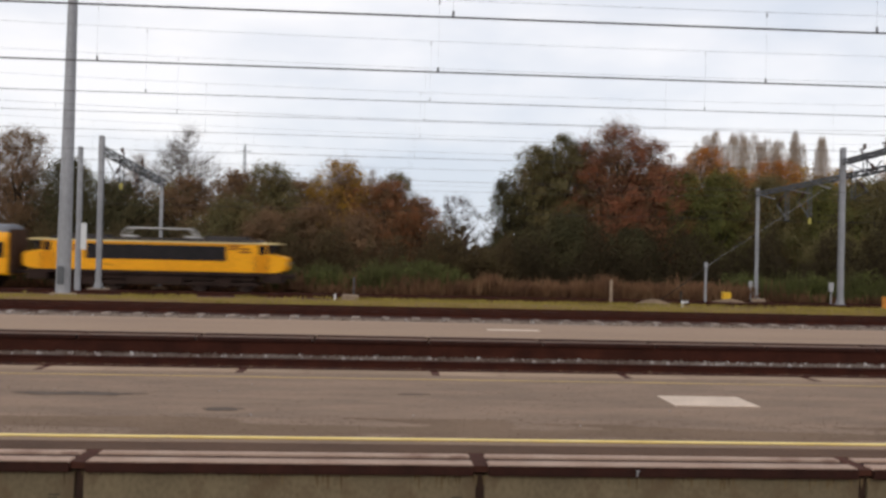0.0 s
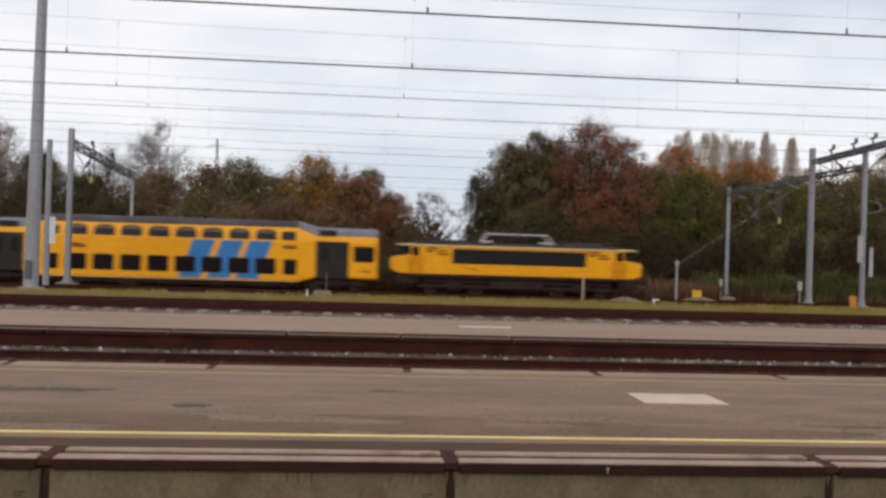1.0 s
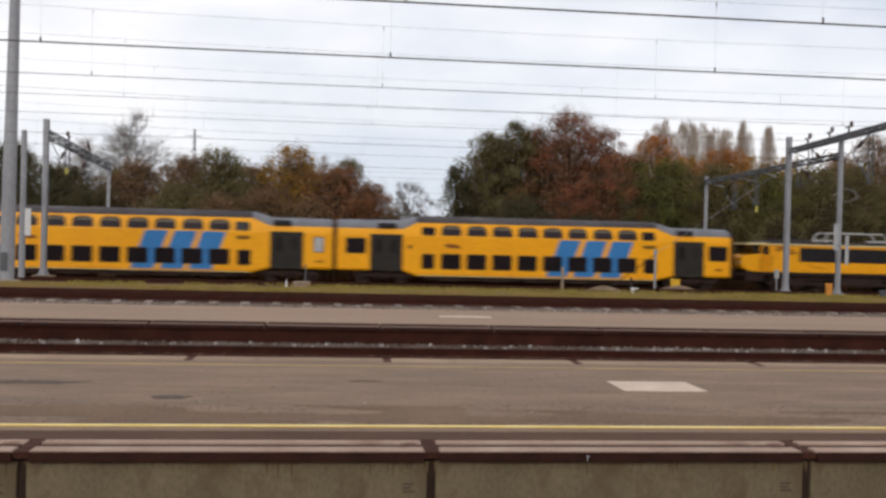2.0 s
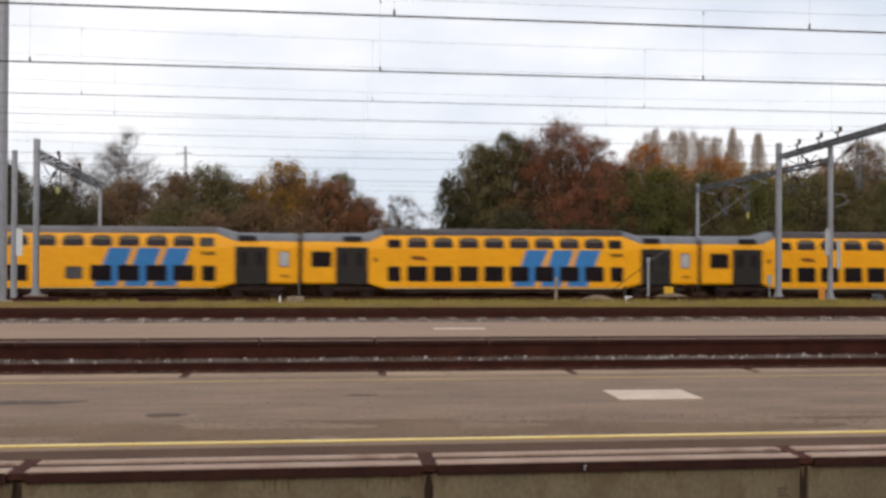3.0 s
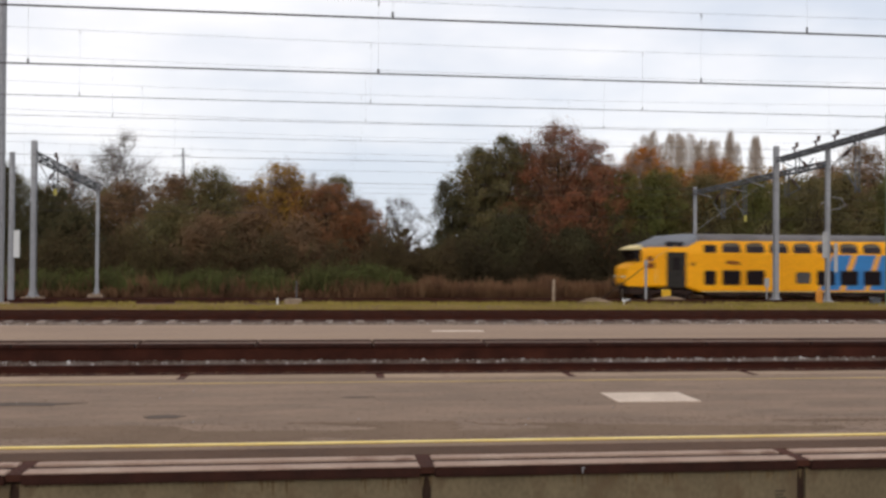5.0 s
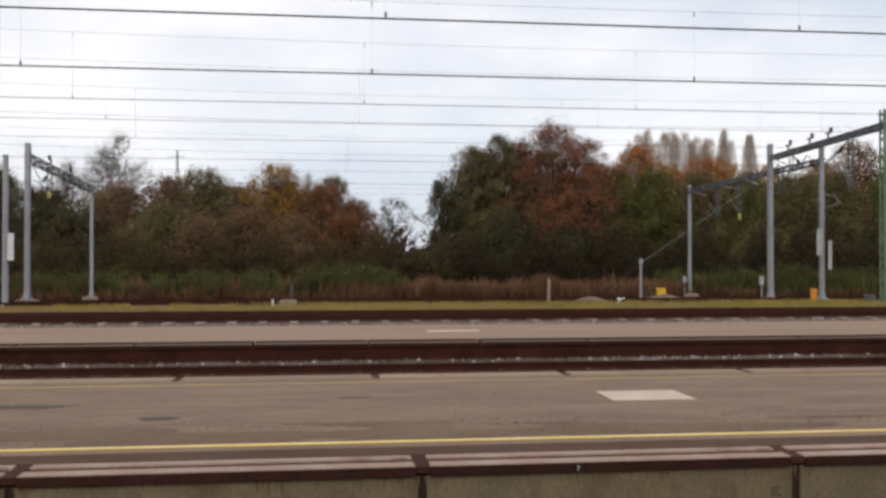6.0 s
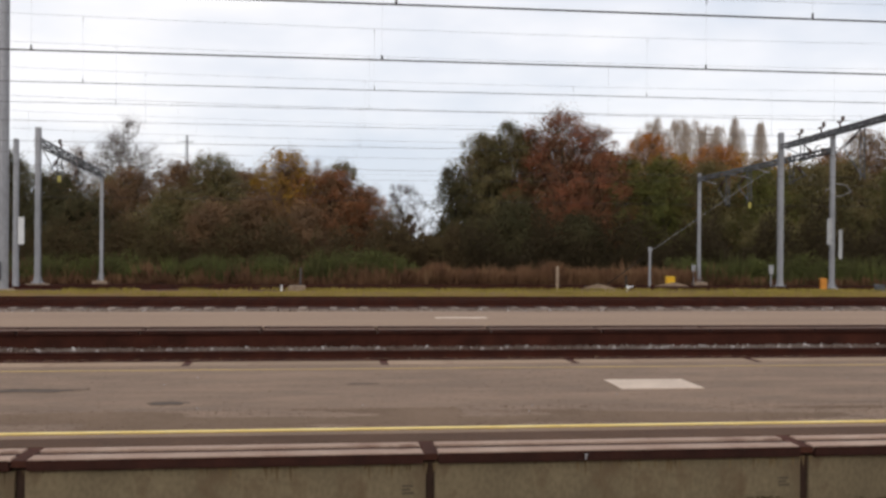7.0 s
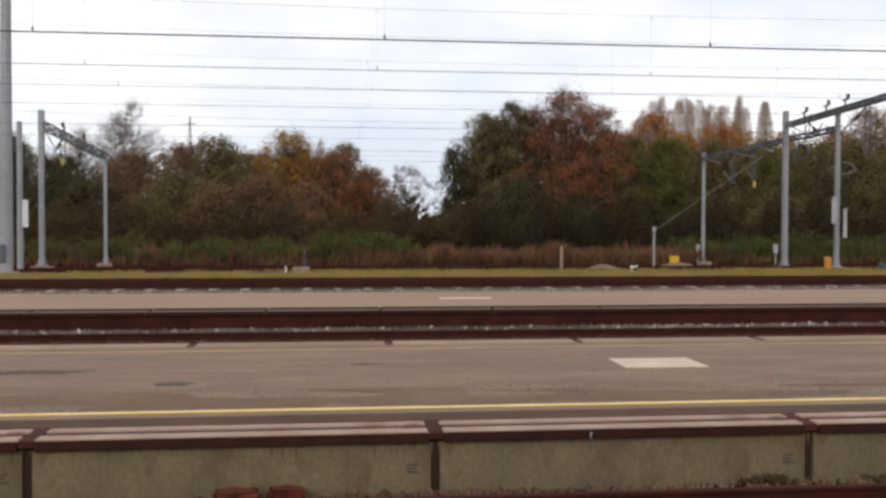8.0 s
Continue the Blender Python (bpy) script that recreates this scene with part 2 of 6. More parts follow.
BOX_YELLOW = mat("yellow painted box", (0.78, 0.48, 0.03), (0.66, 0.38, 0.03), 0.55, scale=3, fine=30, bump=0.05)
BOX_ORANGE = mat("orange painted box", (0.70, 0.30, 0.05), (0.55, 0.22, 0.04), 0.6, scale=3, fine=30, bump=0.05)
BOX_GREY = mat("grey cabinet paint", (0.42, 0.42, 0.42), (0.33, 0.33, 0.33), 0.6, scale=3, fine=30, bump=0.05)
GRAVEL_HEAP = mat("heaped gravel", (0.227, 0.156, 0.102), (0.143, 0.097, 0.062), 0.95, scale=2, fine=9, bump=0.8)
TRAIN_YELLOW = mat("yellow coach paint", (0.875, 0.380, 0.002), (0.815, 0.340, 0.002), 0.45, scale=0.5, fine=8, bump=0.0, stain=(0.55, 0.25, 0.01), stain_at=0.74, stain_scale=0.5, spec=0.25)
LOCO_YELLOW = mat("yellow locomotive paint", (0.87, 0.38, 0.002), (0.78, 0.325, 0.002), 0.45, scale=0.6, fine=8, bump=0.0, stain=(0.5, 0.22, 0.01), stain_at=0.74, stain_scale=0.9, spec=0.25)
LOCO_DOOR = mat("dull orange door paint", (0.74, 0.29, 0.002), (0.64, 0.24, 0.002), 0.5, scale=0.8, fine=8, bump=0)
CREAM = mat("pale yellow gutter paint", (0.74, 0.60, 0.30), (0.64, 0.50, 0.24), 0.5, scale=1, fine=10, bump=0)
TRAIN_BLUE = mat("blue stripe paint", (0.045, 0.20, 0.46), (0.038, 0.175, 0.41), 0.45, scale=0.8, fine=8, bump=0)
DOOR_BLUE = mat("dark blue-grey door paint", (0.080, 0.074, 0.122), (0.064, 0.059, 0.098), 0.5, scale=0.9, fine=8, bump=0)
ROOF_GREY = mat("grey roof paint", (0.190, 0.174, 0.174), (0.141, 0.128, 0.125), 0.75, scale=0.6, fine=8, bump=0.05, stain=(0.10, 0.09, 0.09), stain_at=0.62, stain_scale=0.9)
LOCO_ROOF = mat("dark locomotive roof", (0.075, 0.065, 0.065), (0.05, 0.045, 0.045), 0.8, scale=0.8, fine=8, bump=0.05)
ROOF_PALE = mat("blue-grey end roof paint", (0.205, 0.210, 0.228), (0.155, 0.158, 0.172), 0.7, scale=0.8, fine=8, bump=0.05, stain=(0.12, 0.115, 0.12), stain_at=0.62, stain_scale=1.1)
ROOF_DARK = mat("dark sooty roof paint", (0.10, 0.088, 0.088), (0.07, 0.06, 0.062), 0.8, scale=0.6, fine=8, bump=0.05, stain=(0.17, 0.16, 0.165), stain_at=0.62, stain_scale=0.5)
GLASS_DARK = mat("dark coach glass", (0.016, 0.010, 0.011), (0.010, 0.007, 0.008), 0.15, scale=1, fine=5, bump=0, spec=0.12)
GLASS_UPPER = mat("grey upper-deck glass", (0.038, 0.029, 0.033), (0.028, 0.022, 0.025), 0.4, scale=1, fine=5, bump=0, spec=0.06)
# Pale base colour stands for sky mirrored in the curved window tops.
GLASS_REFLECTION = mat("painted sky reflection on glass", (0.150, 0.122, 0.088), (0.115, 0.092, 0.066), 0.5, scale=1, fine=5, bump=0, spec=0.1)
GLASS_PALE = mat("frosted pale glass", (0.43, 0.43, 0.44), (0.34, 0.34, 0.36), 0.35, scale=1, fine=5, bump=0)
RUBBER = mat("black window rubber", (0.03, 0.026, 0.022), None, 0.7, scale=3, fine=20, bump=0)
GRILLE = mat("black ventilation grille", (0.022, 0.018, 0.020), (0.014, 0.012, 0.013), 0.6, scale=2, fine=10, bump=0)
LOGO_BROWN = mat("dark emblem paint", (0.24, 0.075, 0.012), (0.17, 0.055, 0.012), 0.5, scale=3, fine=20, bump=0)
BELLOWS = mat("brown gangway bellows", (0.075, 0.038, 0.022), (0.05, 0.026, 0.016), 0.85, scale=3, fine=12, bump=0.1)
UNDERFRAME = mat("grimy underframe", (0.040, 0.023, 0.018), (0.024, 0.014, 0.011), 0.85, scale=1.2, fine=12, bump=0.2)
WHEEL_STEEL = mat("brown wheel steel", (0.075, 0.05, 0.04), (0.04, 0.028, 0.024), 0.6, metal=0.5, scale=3, fine=20, bump=0.05)
PANTO = mat("pale grey pantograph paint", (0.52, 0.50, 0.47), (0.42, 0.40, 0.38), 0.5, metal=0.2, scale=3, fine=20, bump=0)
LAMP_GLASS = mat("headlight glass", (0.55, 0.52, 0.45), None, 0.15, scale=3, fine=20, bump=0)
BARK = mat("dark bark", (0.060, 0.045, 0.035), (0.035, 0.027, 0.021), 0.95, scale=2, fine=14, bump=0.6, stretch=(1, 1, 0.3))
BARK_POPLAR = mat("warm pale poplar bark", (0.46, 0.37, 0.29), (0.33, 0.26, 0.20), 0.9, scale=2, fine=14, bump=0.2, stretch=(1, 1, 0.3))
LEAF_GAP = leaf_mat("purple-brown thin leaf", [(0.070, 0.046, 0.036), (0.092, 0.060, 0.046), (0.115, 0.075, 0.054)], thin=0.1)
BARK_PALE = mat("pale grey bark", (0.30, 0.265, 0.25), (0.2, 0.175, 0.165), 0.9, scale=2, fine=14, bump=0.3, stretch=(1, 1, 0.3))
LEAF_OLIVE = leaf_mat("olive leaf", [(0.118, 0.101, 0.05), (0.153, 0.132, 0.059), (0.189, 0.149, 0.066), (0.242, 0.165, 0.068)], thin=0.4)
LEAF_GREEN = leaf_mat("dark green leaf", [(0.094, 0.094, 0.033), (0.123, 0.125, 0.04), (0.163, 0.153, 0.045), (0.217, 0.171, 0.054)], thin=0.4)
LEAF_RUST = leaf_mat("rust red leaf", [(0.18, 0.08, 0.049), (0.239, 0.099, 0.056), (0.309, 0.117, 0.061), (0.361, 0.139, 0.067)], thin=0.4)
LEAF_ORANGE = leaf_mat("orange leaf", [(0.333, 0.138, 0.039), (0.448, 0.172, 0.041), (0.54, 0.213, 0.046), (0.517, 0.253, 0.064)], thin=0.4)
LEAF_OCHRE = leaf_mat("ochre leaf", [(0.262, 0.161, 0.034), (0.372, 0.213, 0.037), (0.482, 0.258, 0.034), (0.359, 0.232, 0.049)], thin=0.4)
LEAF_RUSSET = leaf_mat("muted russet leaf", [(0.202, 0.092, 0.047), (0.257, 0.112, 0.055), (0.312, 0.132, 0.059), (0.328, 0.152, 0.069)], thin=0.4)
LEAF_FADED = leaf_mat("faded orange-brown leaf", [(0.234, 0.139, 0.080), (0.272, 0.161, 0.091), (0.305, 0.185, 0.104), (0.289, 0.185, 0.115)], thin=0.4)
LEAF_BIRCH = leaf_mat("sparse grey-green leaf", [(0.30, 0.28, 0.215), (0.38, 0.35, 0.275), (0.42, 0.38, 0.29), (0.44, 0.39, 0.29)], thin=0.4)
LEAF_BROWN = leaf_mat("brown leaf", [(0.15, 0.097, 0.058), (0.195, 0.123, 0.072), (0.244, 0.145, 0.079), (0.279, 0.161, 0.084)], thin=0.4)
LEAF_GREY = leaf_mat("sparse grey-brown leaf", [(0.346, 0.265, 0.205), (0.443, 0.341, 0.265), (0.476, 0.361, 0.275), (0.497, 0.370, 0.256)], thin=0.4)
LEAF_SHRUB = leaf_mat("fresh green shrub leaf", [(0.106, 0.086, 0.04), (0.093, 0.093, 0.036), (0.109, 0.115, 0.039), (0.151, 0.157, 0.047)], thin=0.4)
LEAF_REED = leaf_mat("dry rust-brown reed", [(0.090, 0.050, 0.032), (0.160, 0.086, 0.050), (0.210, 0.115, 0.062), (0.260, 0.165, 0.090)], thin=0.4)
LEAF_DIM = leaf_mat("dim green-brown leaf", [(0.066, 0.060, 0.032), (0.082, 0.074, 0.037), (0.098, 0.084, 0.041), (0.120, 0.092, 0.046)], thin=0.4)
# Two thicket tones with understorey shade put into the leaf colour, the first darker.
LEAF_UNDERSHADE = leaf_mat("brown thicket leaf darkened for shade", [(0.048, 0.036, 0.022), (0.058, 0.044, 0.025), (0.067, 0.050, 0.027), (0.064, 0.055, 0.027)], thin=0.4)
LEAF_THICKET = leaf_mat("thicket leaf with shade in its colour", [(0.081, 0.057, 0.033), (0.098, 0.07, 0.038), (0.112, 0.081, 0.04), (0.105, 0.09, 0.04)], thin=0.4)
RED_SCRAP = mat("rust-red scrap metal", (0.17, 0.038, 0.02), (0.06, 0.018, 0.012), 0.8, scale=5, fine=30, bump=0.4)


# ---- mesh helpers ----
def box(bm, x0, y0, z0, x1, y1, z1, bevel=0.0):
    vs = [bm.verts.new((x, y, z)) for z in (z0, z1) for y in (y0, y1) for x in (x0, x1)]
    fs = [bm.faces.new([vs[i] for i in f]) for f in ((0, 2, 3, 1), (4, 5, 7, 6), (0, 1, 5, 4), (2, 6, 7, 3), (0, 4, 6, 2), (1, 3, 7, 5))]
    if bevel:
        es = list({e for f in fs for e in f.edges})
        bmesh.ops.bevel(bm, geom=es, offset=bevel, segments=2, affect="EDGES")


def tube(bm, a, b, r0, r1=None, sides=8, caps=True):
    a, b = Vector(a), Vector(b)
    r1 = r0 if r1 is None else r1
    q = (b - a).to_track_quat("Z", "Y")
    rings = []
    for p, r in ((a, r0), (b, r1)):
        rings.append([bm.verts.new(p + q @ Vector((r * math.cos(2 * math.pi * i / sides), r * math.sin(2 * math.pi * i / sides), 0))) for i in range(sides)])
    for i in range(sides):
        j = (i + 1) % sides
        bm.faces.new((rings[0][i], rings[0][j], rings[1][j], rings[1][i]))
    if caps:
        bm.faces.new(list(reversed(rings[0])))
        bm.faces.new(rings[1])


def prism(bm, outline, y0, y1):
    """An outline of (x, z) points drawn out from y0 to y1."""
    a = [bm.verts.new((x, y0, z)) for x, z in outline]
    b = [bm.verts.new((x, y1, z)) for x, z in outline]
    bm.faces.new(a)
    bm.faces.new(list(reversed(b)))
    for i in range(len(outline)):
        j = (i + 1) % len(outline)
        bm.faces.new((a[j], a[i], b[i], b[j]))


def finish(bm, name, material, smooth=False):
    bmesh.ops.recalc_face_normals(bm, faces=bm.faces)
    me = bpy.data.meshes.new(name)
    bm.to_mesh(me)
    bm.free()
    if smooth:
        me.polygons.foreach_set("use_smooth", [True] * len(me.polygons))
    me.materials.append(material)
    return me


def part(name, bm, material, parent, label="", smooth=False):
    ob = new(name, finish(bm, name, material, smooth))
    ob.parent = parent
    return tagged(ob, label)


def piece(name, me, parent, at=(0, 0, 0)):
    """One more object on a mesh that alike pieces share."""
    ob = new(name, me)
    ob.parent = parent
    ob.location = at
    return ob


def thing(name, label, category, at=(0, 0, 0), group="", kind=""):
    ob = new(name)
    ob.empty_display_size = 0.2
    ob.location = at
    return tagged(ob, label, category, group, kind)


def solo(name, bm, material, label, category, kind="", at=(0, 0, 0), smooth=False, group=""):
    ob = new(name, finish(bm, name, material, smooth))
    ob.location = at
    return tagged(ob, label, category, group, kind)


def from_arrays(name, verts, faces, material):
    me = bpy.data.meshes.new(name)
    me.vertices.add(len(verts))
    me.vertices.foreach_set("co", np.asarray(verts, dtype=np.float32).ravel())
    k = faces.shape[1]
    me.loops.add(faces.size)
    me.loops.foreach_set("vertex_index", faces.astype(np.int32).ravel())
    me.polygons.add(len(faces))
    me.polygons.foreach_set("loop_start", np.arange(0, faces.size, k, dtype=np.int32))
    me.update(calc_edges=True)
    me.materials.append(material)
    return me


# ---- ground: one sheet, in bands along the tracks ----
P = 0.33


def ground_sheet():
    rows = [(-2500, -0.3, SOIL), (4.4, -0.22, BALLAST), (8.6, -0.2, BALLAST), (15.0, -0.2, BALLAST), (18.95, -0.17, GREY_BALLAST), (19.16, -0.035, GREY_BALLAST), (19.9, -0.02, BALLAST), (25.6, -0.24, GREY_BALLAST),
            (28.5, -0.12, GREY_BALLAST), (32.7, -0.1, BALLAST), (38.1, -0.14, GRASS), (38.7, -0.04, GRASS), (41.0, 0.0, GRASS), (43.8, -0.06, GRASS), (45.6, -0.2, BALLAST), (48.2, -0.24, BALLAST), (50.9, -0.26, GRASS),
            (52.6, -0.34, GRASS), (56.0, -0.62, SOIL), (60.2, -0.82, BALLAST), (65.4, -0.82, SOIL), (68.0, -0.72, SOIL), (110, -0.7, SOIL), (400, -0.7, SOIL), (2600, -0.7, SOIL)]
    xs = [-2500, -400, -120] + [-70 + 2.5 * i for i in range(65)] + [140, 400, 2500]
    mats = []
    bm = bmesh.new()
    grid = []
    for y, z, _ in rows:
        line = []
        for x in xs:
            wob = 0.05 * noise.noise((x * 0.35, y * 0.5, 0)) if 38.4 < y < 58 else 0
            line.append(bm.verts.new((x, y, z + wob)))
        grid.append(line)
    for i in range(len(rows) - 1):
        m = rows[i][2]
        if m not in mats:
            mats.append(m)
        for j in range(len(xs) - 1):
            f = bm.faces.new((grid[i][j], grid[i][j + 1], grid[i + 1][j + 1], grid[i + 1][j]))
            f.material_index = mats.index(m)
    me = bpy.data.meshes.new("ground")
    bm.to_mesh(me)
    bm.free()
    for m in mats:
        me.materials.append(m)
    tagged(new("ground", me), "level railway yard ground of ballast, grass strip and woodland soil", "ground", kind="structure")


ground_sheet()


# ---- platforms ----
def platform_near():
    """The asphalt island platform with coping slabs on both edges."""
    p = thing("platform_1", "low asphalt island platform with rust-stained concrete edge slabs and yellow line", "platform", kind="structure")
    y0, y1, slab, joint = 8.27, 14.67, 3.335, 1.02
    x0, x1 = -60.0, 90.0
    bm = bmesh.new()
    box(bm, x0, 9.16, -0.2, x1, 14.2, P)
    part("surface", bm, ASPHALT, p)
    bm = bmesh.new()
    box(bm, x0, 8.82, -0.2, x1, 9.16, P - 0.004)
    part("edge_strip", bm, DARK_ASPHALT, p, "dark asphalt strip behind the coping")
    bm = bmesh.new()
    box(bm, x0, 9.36, P, x1, 9.44, P + 0.004)
    part("safety_line", bm, YELLOW_LINE, p, "worn pale yellow painted safety line")
    bm = bmesh.new()
    box(bm, x0, 9.312, P, x1, 9.357, P + 0.003)
    part("line_fringe", bm, OLD_LINE, p, "older dull yellow paint beside the line")
    bm = bmesh.new()
    box(bm, x0, 13.72, P, x1, 13.79, P + 0.004)
    part("safety_line", bm, FADED_LINE, p, "faded yellow painted line")
    # coping slab: two pale ribs with a stained groove, a dark nosing, and the wall block under it
    w = slab - 0.13
    bm = bmesh.new()
    box(bm, 0, 8.29, P - 0.06, w, 8.47, P + 0.006, 0.008)
    box(bm, 0, 8.615, P - 0.06, w, 8.755, P + 0.004, 0.008)
    ribs = finish(bm, "coping_rib", COPING)
    bm = bmesh.new()
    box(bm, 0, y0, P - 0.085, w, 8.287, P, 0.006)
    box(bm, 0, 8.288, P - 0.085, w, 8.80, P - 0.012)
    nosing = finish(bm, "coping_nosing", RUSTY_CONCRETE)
    bm = bmesh.new()
    box(bm, 0, 8.33, -0.3, w + 0.055, 8.80, P - 0.088, 0.006)
    block = finish(bm, "wall_block", WALL_CONCRETE)
    bm = bmesh.new()
    box(bm, 0, 8.30, P - 0.06, 0.126, 8.80, P - 0.004)
    cross = finish(bm, "joint_strip", JOINT_RUST)
    bm = bmesh.new()
    box(bm, 0, 8.36, -0.3, 0.075, 8.80, P - 0.088)
    seam = finish(bm, "joint_seam", JOINT_DARK)
    for k in range(-17, 26):
        x = joint + k * slab
        piece("coping_rib", ribs, p, (x + 0.065, 0, 0))
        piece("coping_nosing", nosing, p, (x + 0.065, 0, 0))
        piece("wall_block", block, p, (x + 0.0375, 0, 0))
        piece("joint_strip", cross, p, (x - 0.063, 0, 0))
        piece("joint_seam", seam, p, (x - 0.037, 0, 0))
    # far edge
    far = 2.86
    bm = bmesh.new()
    box(bm, 0, 14.2, -0.2, far - 0.12, y1, P + 0.004, 0.006)
    slab_far = finish(bm, "edge_slab", COPING_FAR)
    bm = bmesh.new()
    box(bm, 0, 14.22, -0.2, 0.116, y1 - 0.01, P - 0.002)
    gap_far = finish(bm, "edge_joint", JOINT_RUST)
    for k in range(-20, 31):
        x = 0.94 + k * far
        piece("edge_slab", slab_far, p, (x + 0.06, 0, 0))
        piece("edge_joint", gap_far, p, (x - 0.058, 0, 0))
    return p


def platform_far():
    p = thing("platform_2", "low pale-surfaced platform with rust-brown retaining wall coloured for shade", "platform", kind="structure")
    x0, x1 = -60.0, 95.0
    bm = bmesh.new()
    box(bm, x0, 20.6, -0.2, x1, 25.15, P)
    part("surface", bm, ASPHALT_PALE, p)
    bm = bmesh.new()
    box(bm, x0, 19.78, -0.3, x1, 20.0, P - 0.07)
    part("retaining_wall", bm, SHADED_WALL, p, "rust-brown retaining wall with shade in its colour")
    slab = 2.35
    bm = bmesh.new()
    box(bm, 0, 19.72, P - 0.068, slab - 0.05, 19.86, P + 0.002, 0.006)
    nose = finish(bm, "edge_nosing", RUSTY_CONCRETE)
    bm = bmesh.new()
    box(bm, 0, 19.863, -0.1, slab - 0.05, 20.40, P - 0.01, 0.006)
    rib = finish(bm, "edge_rib", FAR_RIB)
    bm = bmesh.new()
    box(bm, 0, 20.403, -0.1, slab - 0.05, 20.597, P + 0.012, 0.006)
    rim = finish(bm, "edge_strip", RUSTY_CONCRETE)
    for k in range(-24, 40):
        for nm, me in (("edge_nosing", nose), ("edge_rib", rib), ("edge_strip", rim)):
            piece(nm, me, p, (1.1 + k * slab, 0, 0))
    bm = bmesh.new()
    box(bm, 2.6, 22.75, P, 3.85, 23.15, P + 0.006)
    part("access_cover", bm, WHITE_PLATE, p, "pale grey access cover")


def platform_own():
    p = thing("platform_3", "plain asphalt platform under the viewer", "platform", kind="structure")
    bm = bmesh.new()
    box(bm, -60, -7, -0.3, 90, 4.5, P)
    part("surface", bm, ASPHALT, p)
    bm = bmesh.new()
    box(bm, -60, 4.503, -0.3, 90, 5.0, P + 0.003, 0.006)
    part("coping", bm, COPING, p)


platform_near()
platform_far()
platform_own()

bm = bmesh.new()
box(bm, 3.70, 11.62, P + 0.001, 4.755, 12.42, P + 0.012, 0.004)
solo("hatch_cover", bm, WHITE_PLATE, "pale square hatch cover set in the asphalt platform", "hatch cover")


def worn_patch(x, y, w, d, seed):
    bm = bmesh.new()
    rnd = random.Random(seed)
    ring = []
    for i in range(26):
        a = 2 * math.pi * i / 26
        k = 0.65 + 0.5 * rnd.random()
        ring.append(bm.verts.new((x + w * k * math.cos(a), y + d * k * math.sin(a), P + 0.001)))
    f = bm.faces.new(ring)
    grown = bmesh.ops.extrude_face_region(bm, geom=[f])
    for v in grown["geom"]:
        if isinstance(v, bmesh.types.BMVert):
            v.co.z += 0.004
    solo("asphalt_repair", bm, STAIN_DARK, "dark irregular repair patch in platform asphalt", "asphalt patch")


for i, (x, y, w, d) in enumerate(((-1.6, 11.0, 0.22, 0.13), (-3.5, 12.0, 0.8, 0.16), (0.55, 12.3, 0.2, 0.05))):
    worn_patch(x, y, w, d, i)


# ---- tracks ----
def rail_mesh(x0, x1, name):
    prof = [(-0.07, -0.16), (0.07, -0.16), (0.07, -0.148), (0.012, -0.13), (0.01, -0.045), (0.036, -0.032), (0.036, -0.006), (0.028, 0), (-0.028, 0), (-0.036, -0.006), (-0.036, -0.032), (-0.01, -0.045), (-0.012, -0.13), (-0.07, -0.148)]
    bm = bmesh.new()
    a = [bm.verts.new((x0, y, z)) for y, z in prof]
    b = [bm.verts.new((x1, y, z)) for y, z in prof]
    bm.faces.new(a), bm.faces.new(list(reversed(b)))
    for i in range(len(prof)):
        j = (i + 1) % len(prof)
        bm.faces.new((a[j], a[i], b[i], b[j]))
    return finish(bm, name, RAIL_RUST)


RAIL = rail_mesh(-110, 230, "rail")
bm = bmesh.new()
box(bm, -0.13, -1.28, -0.32, 0.13, 1.28, -0.165, 0.02)
SLEEPER_MESH = finish(bm, "sleeper", SLEEPER)
bm = bmesh.new()
box(bm, -0.13, -1.28, -0.32, 0.13, 1.28, -0.165, 0.02)
SLEEPER_WOOD = finish(bm, "sleeper", RAIL_RUST)


def track(y, z, spacing, xs, sleeper, label):
    t = thing("railway_track", label, "railway track", (0, y, z), "railway tracks", "structure")
    for s in (-0.7175, 0.7175):
        piece("rail", RAIL, t, (0, s, 0))
    x = xs[0]
    while x < xs[1]:
        piece("sleeper", sleeper, t, (x, 0, 0))
        x += spacing
    return t


track(6.81, 0.0, 0.65, (-12, 16), SLEEPER_WOOD, "rusty rails on dark sleepers beside a platform edge")
track(18.3, 0.0, 0.65, (-22, 34), SLEEPER_WOOD, "rusty rails in brown ballast between two platforms")
track(33.6, 0.11, 1.03, (-40, 62), SLEEPER_MESH, "rusty rails on pale concrete sleepers in grey ballast")
track(36.6, 0.05, 1.03, (-40, 62), SLEEPER_WOOD, "rusty rails on dark sleepers beside a grass strip")
track(49.5, -0.10, 0.8, (-40, 62), SLEEPER_WOOD, "rusty rails behind a mown grass strip")
TRACK_Y, TRACK_Z = 62.6, -0.6
track(TRACK_Y, TRACK_Z, 0.8, (-50, 80), SLEEPER_MESH, "running line below dark woodland, used by the train")


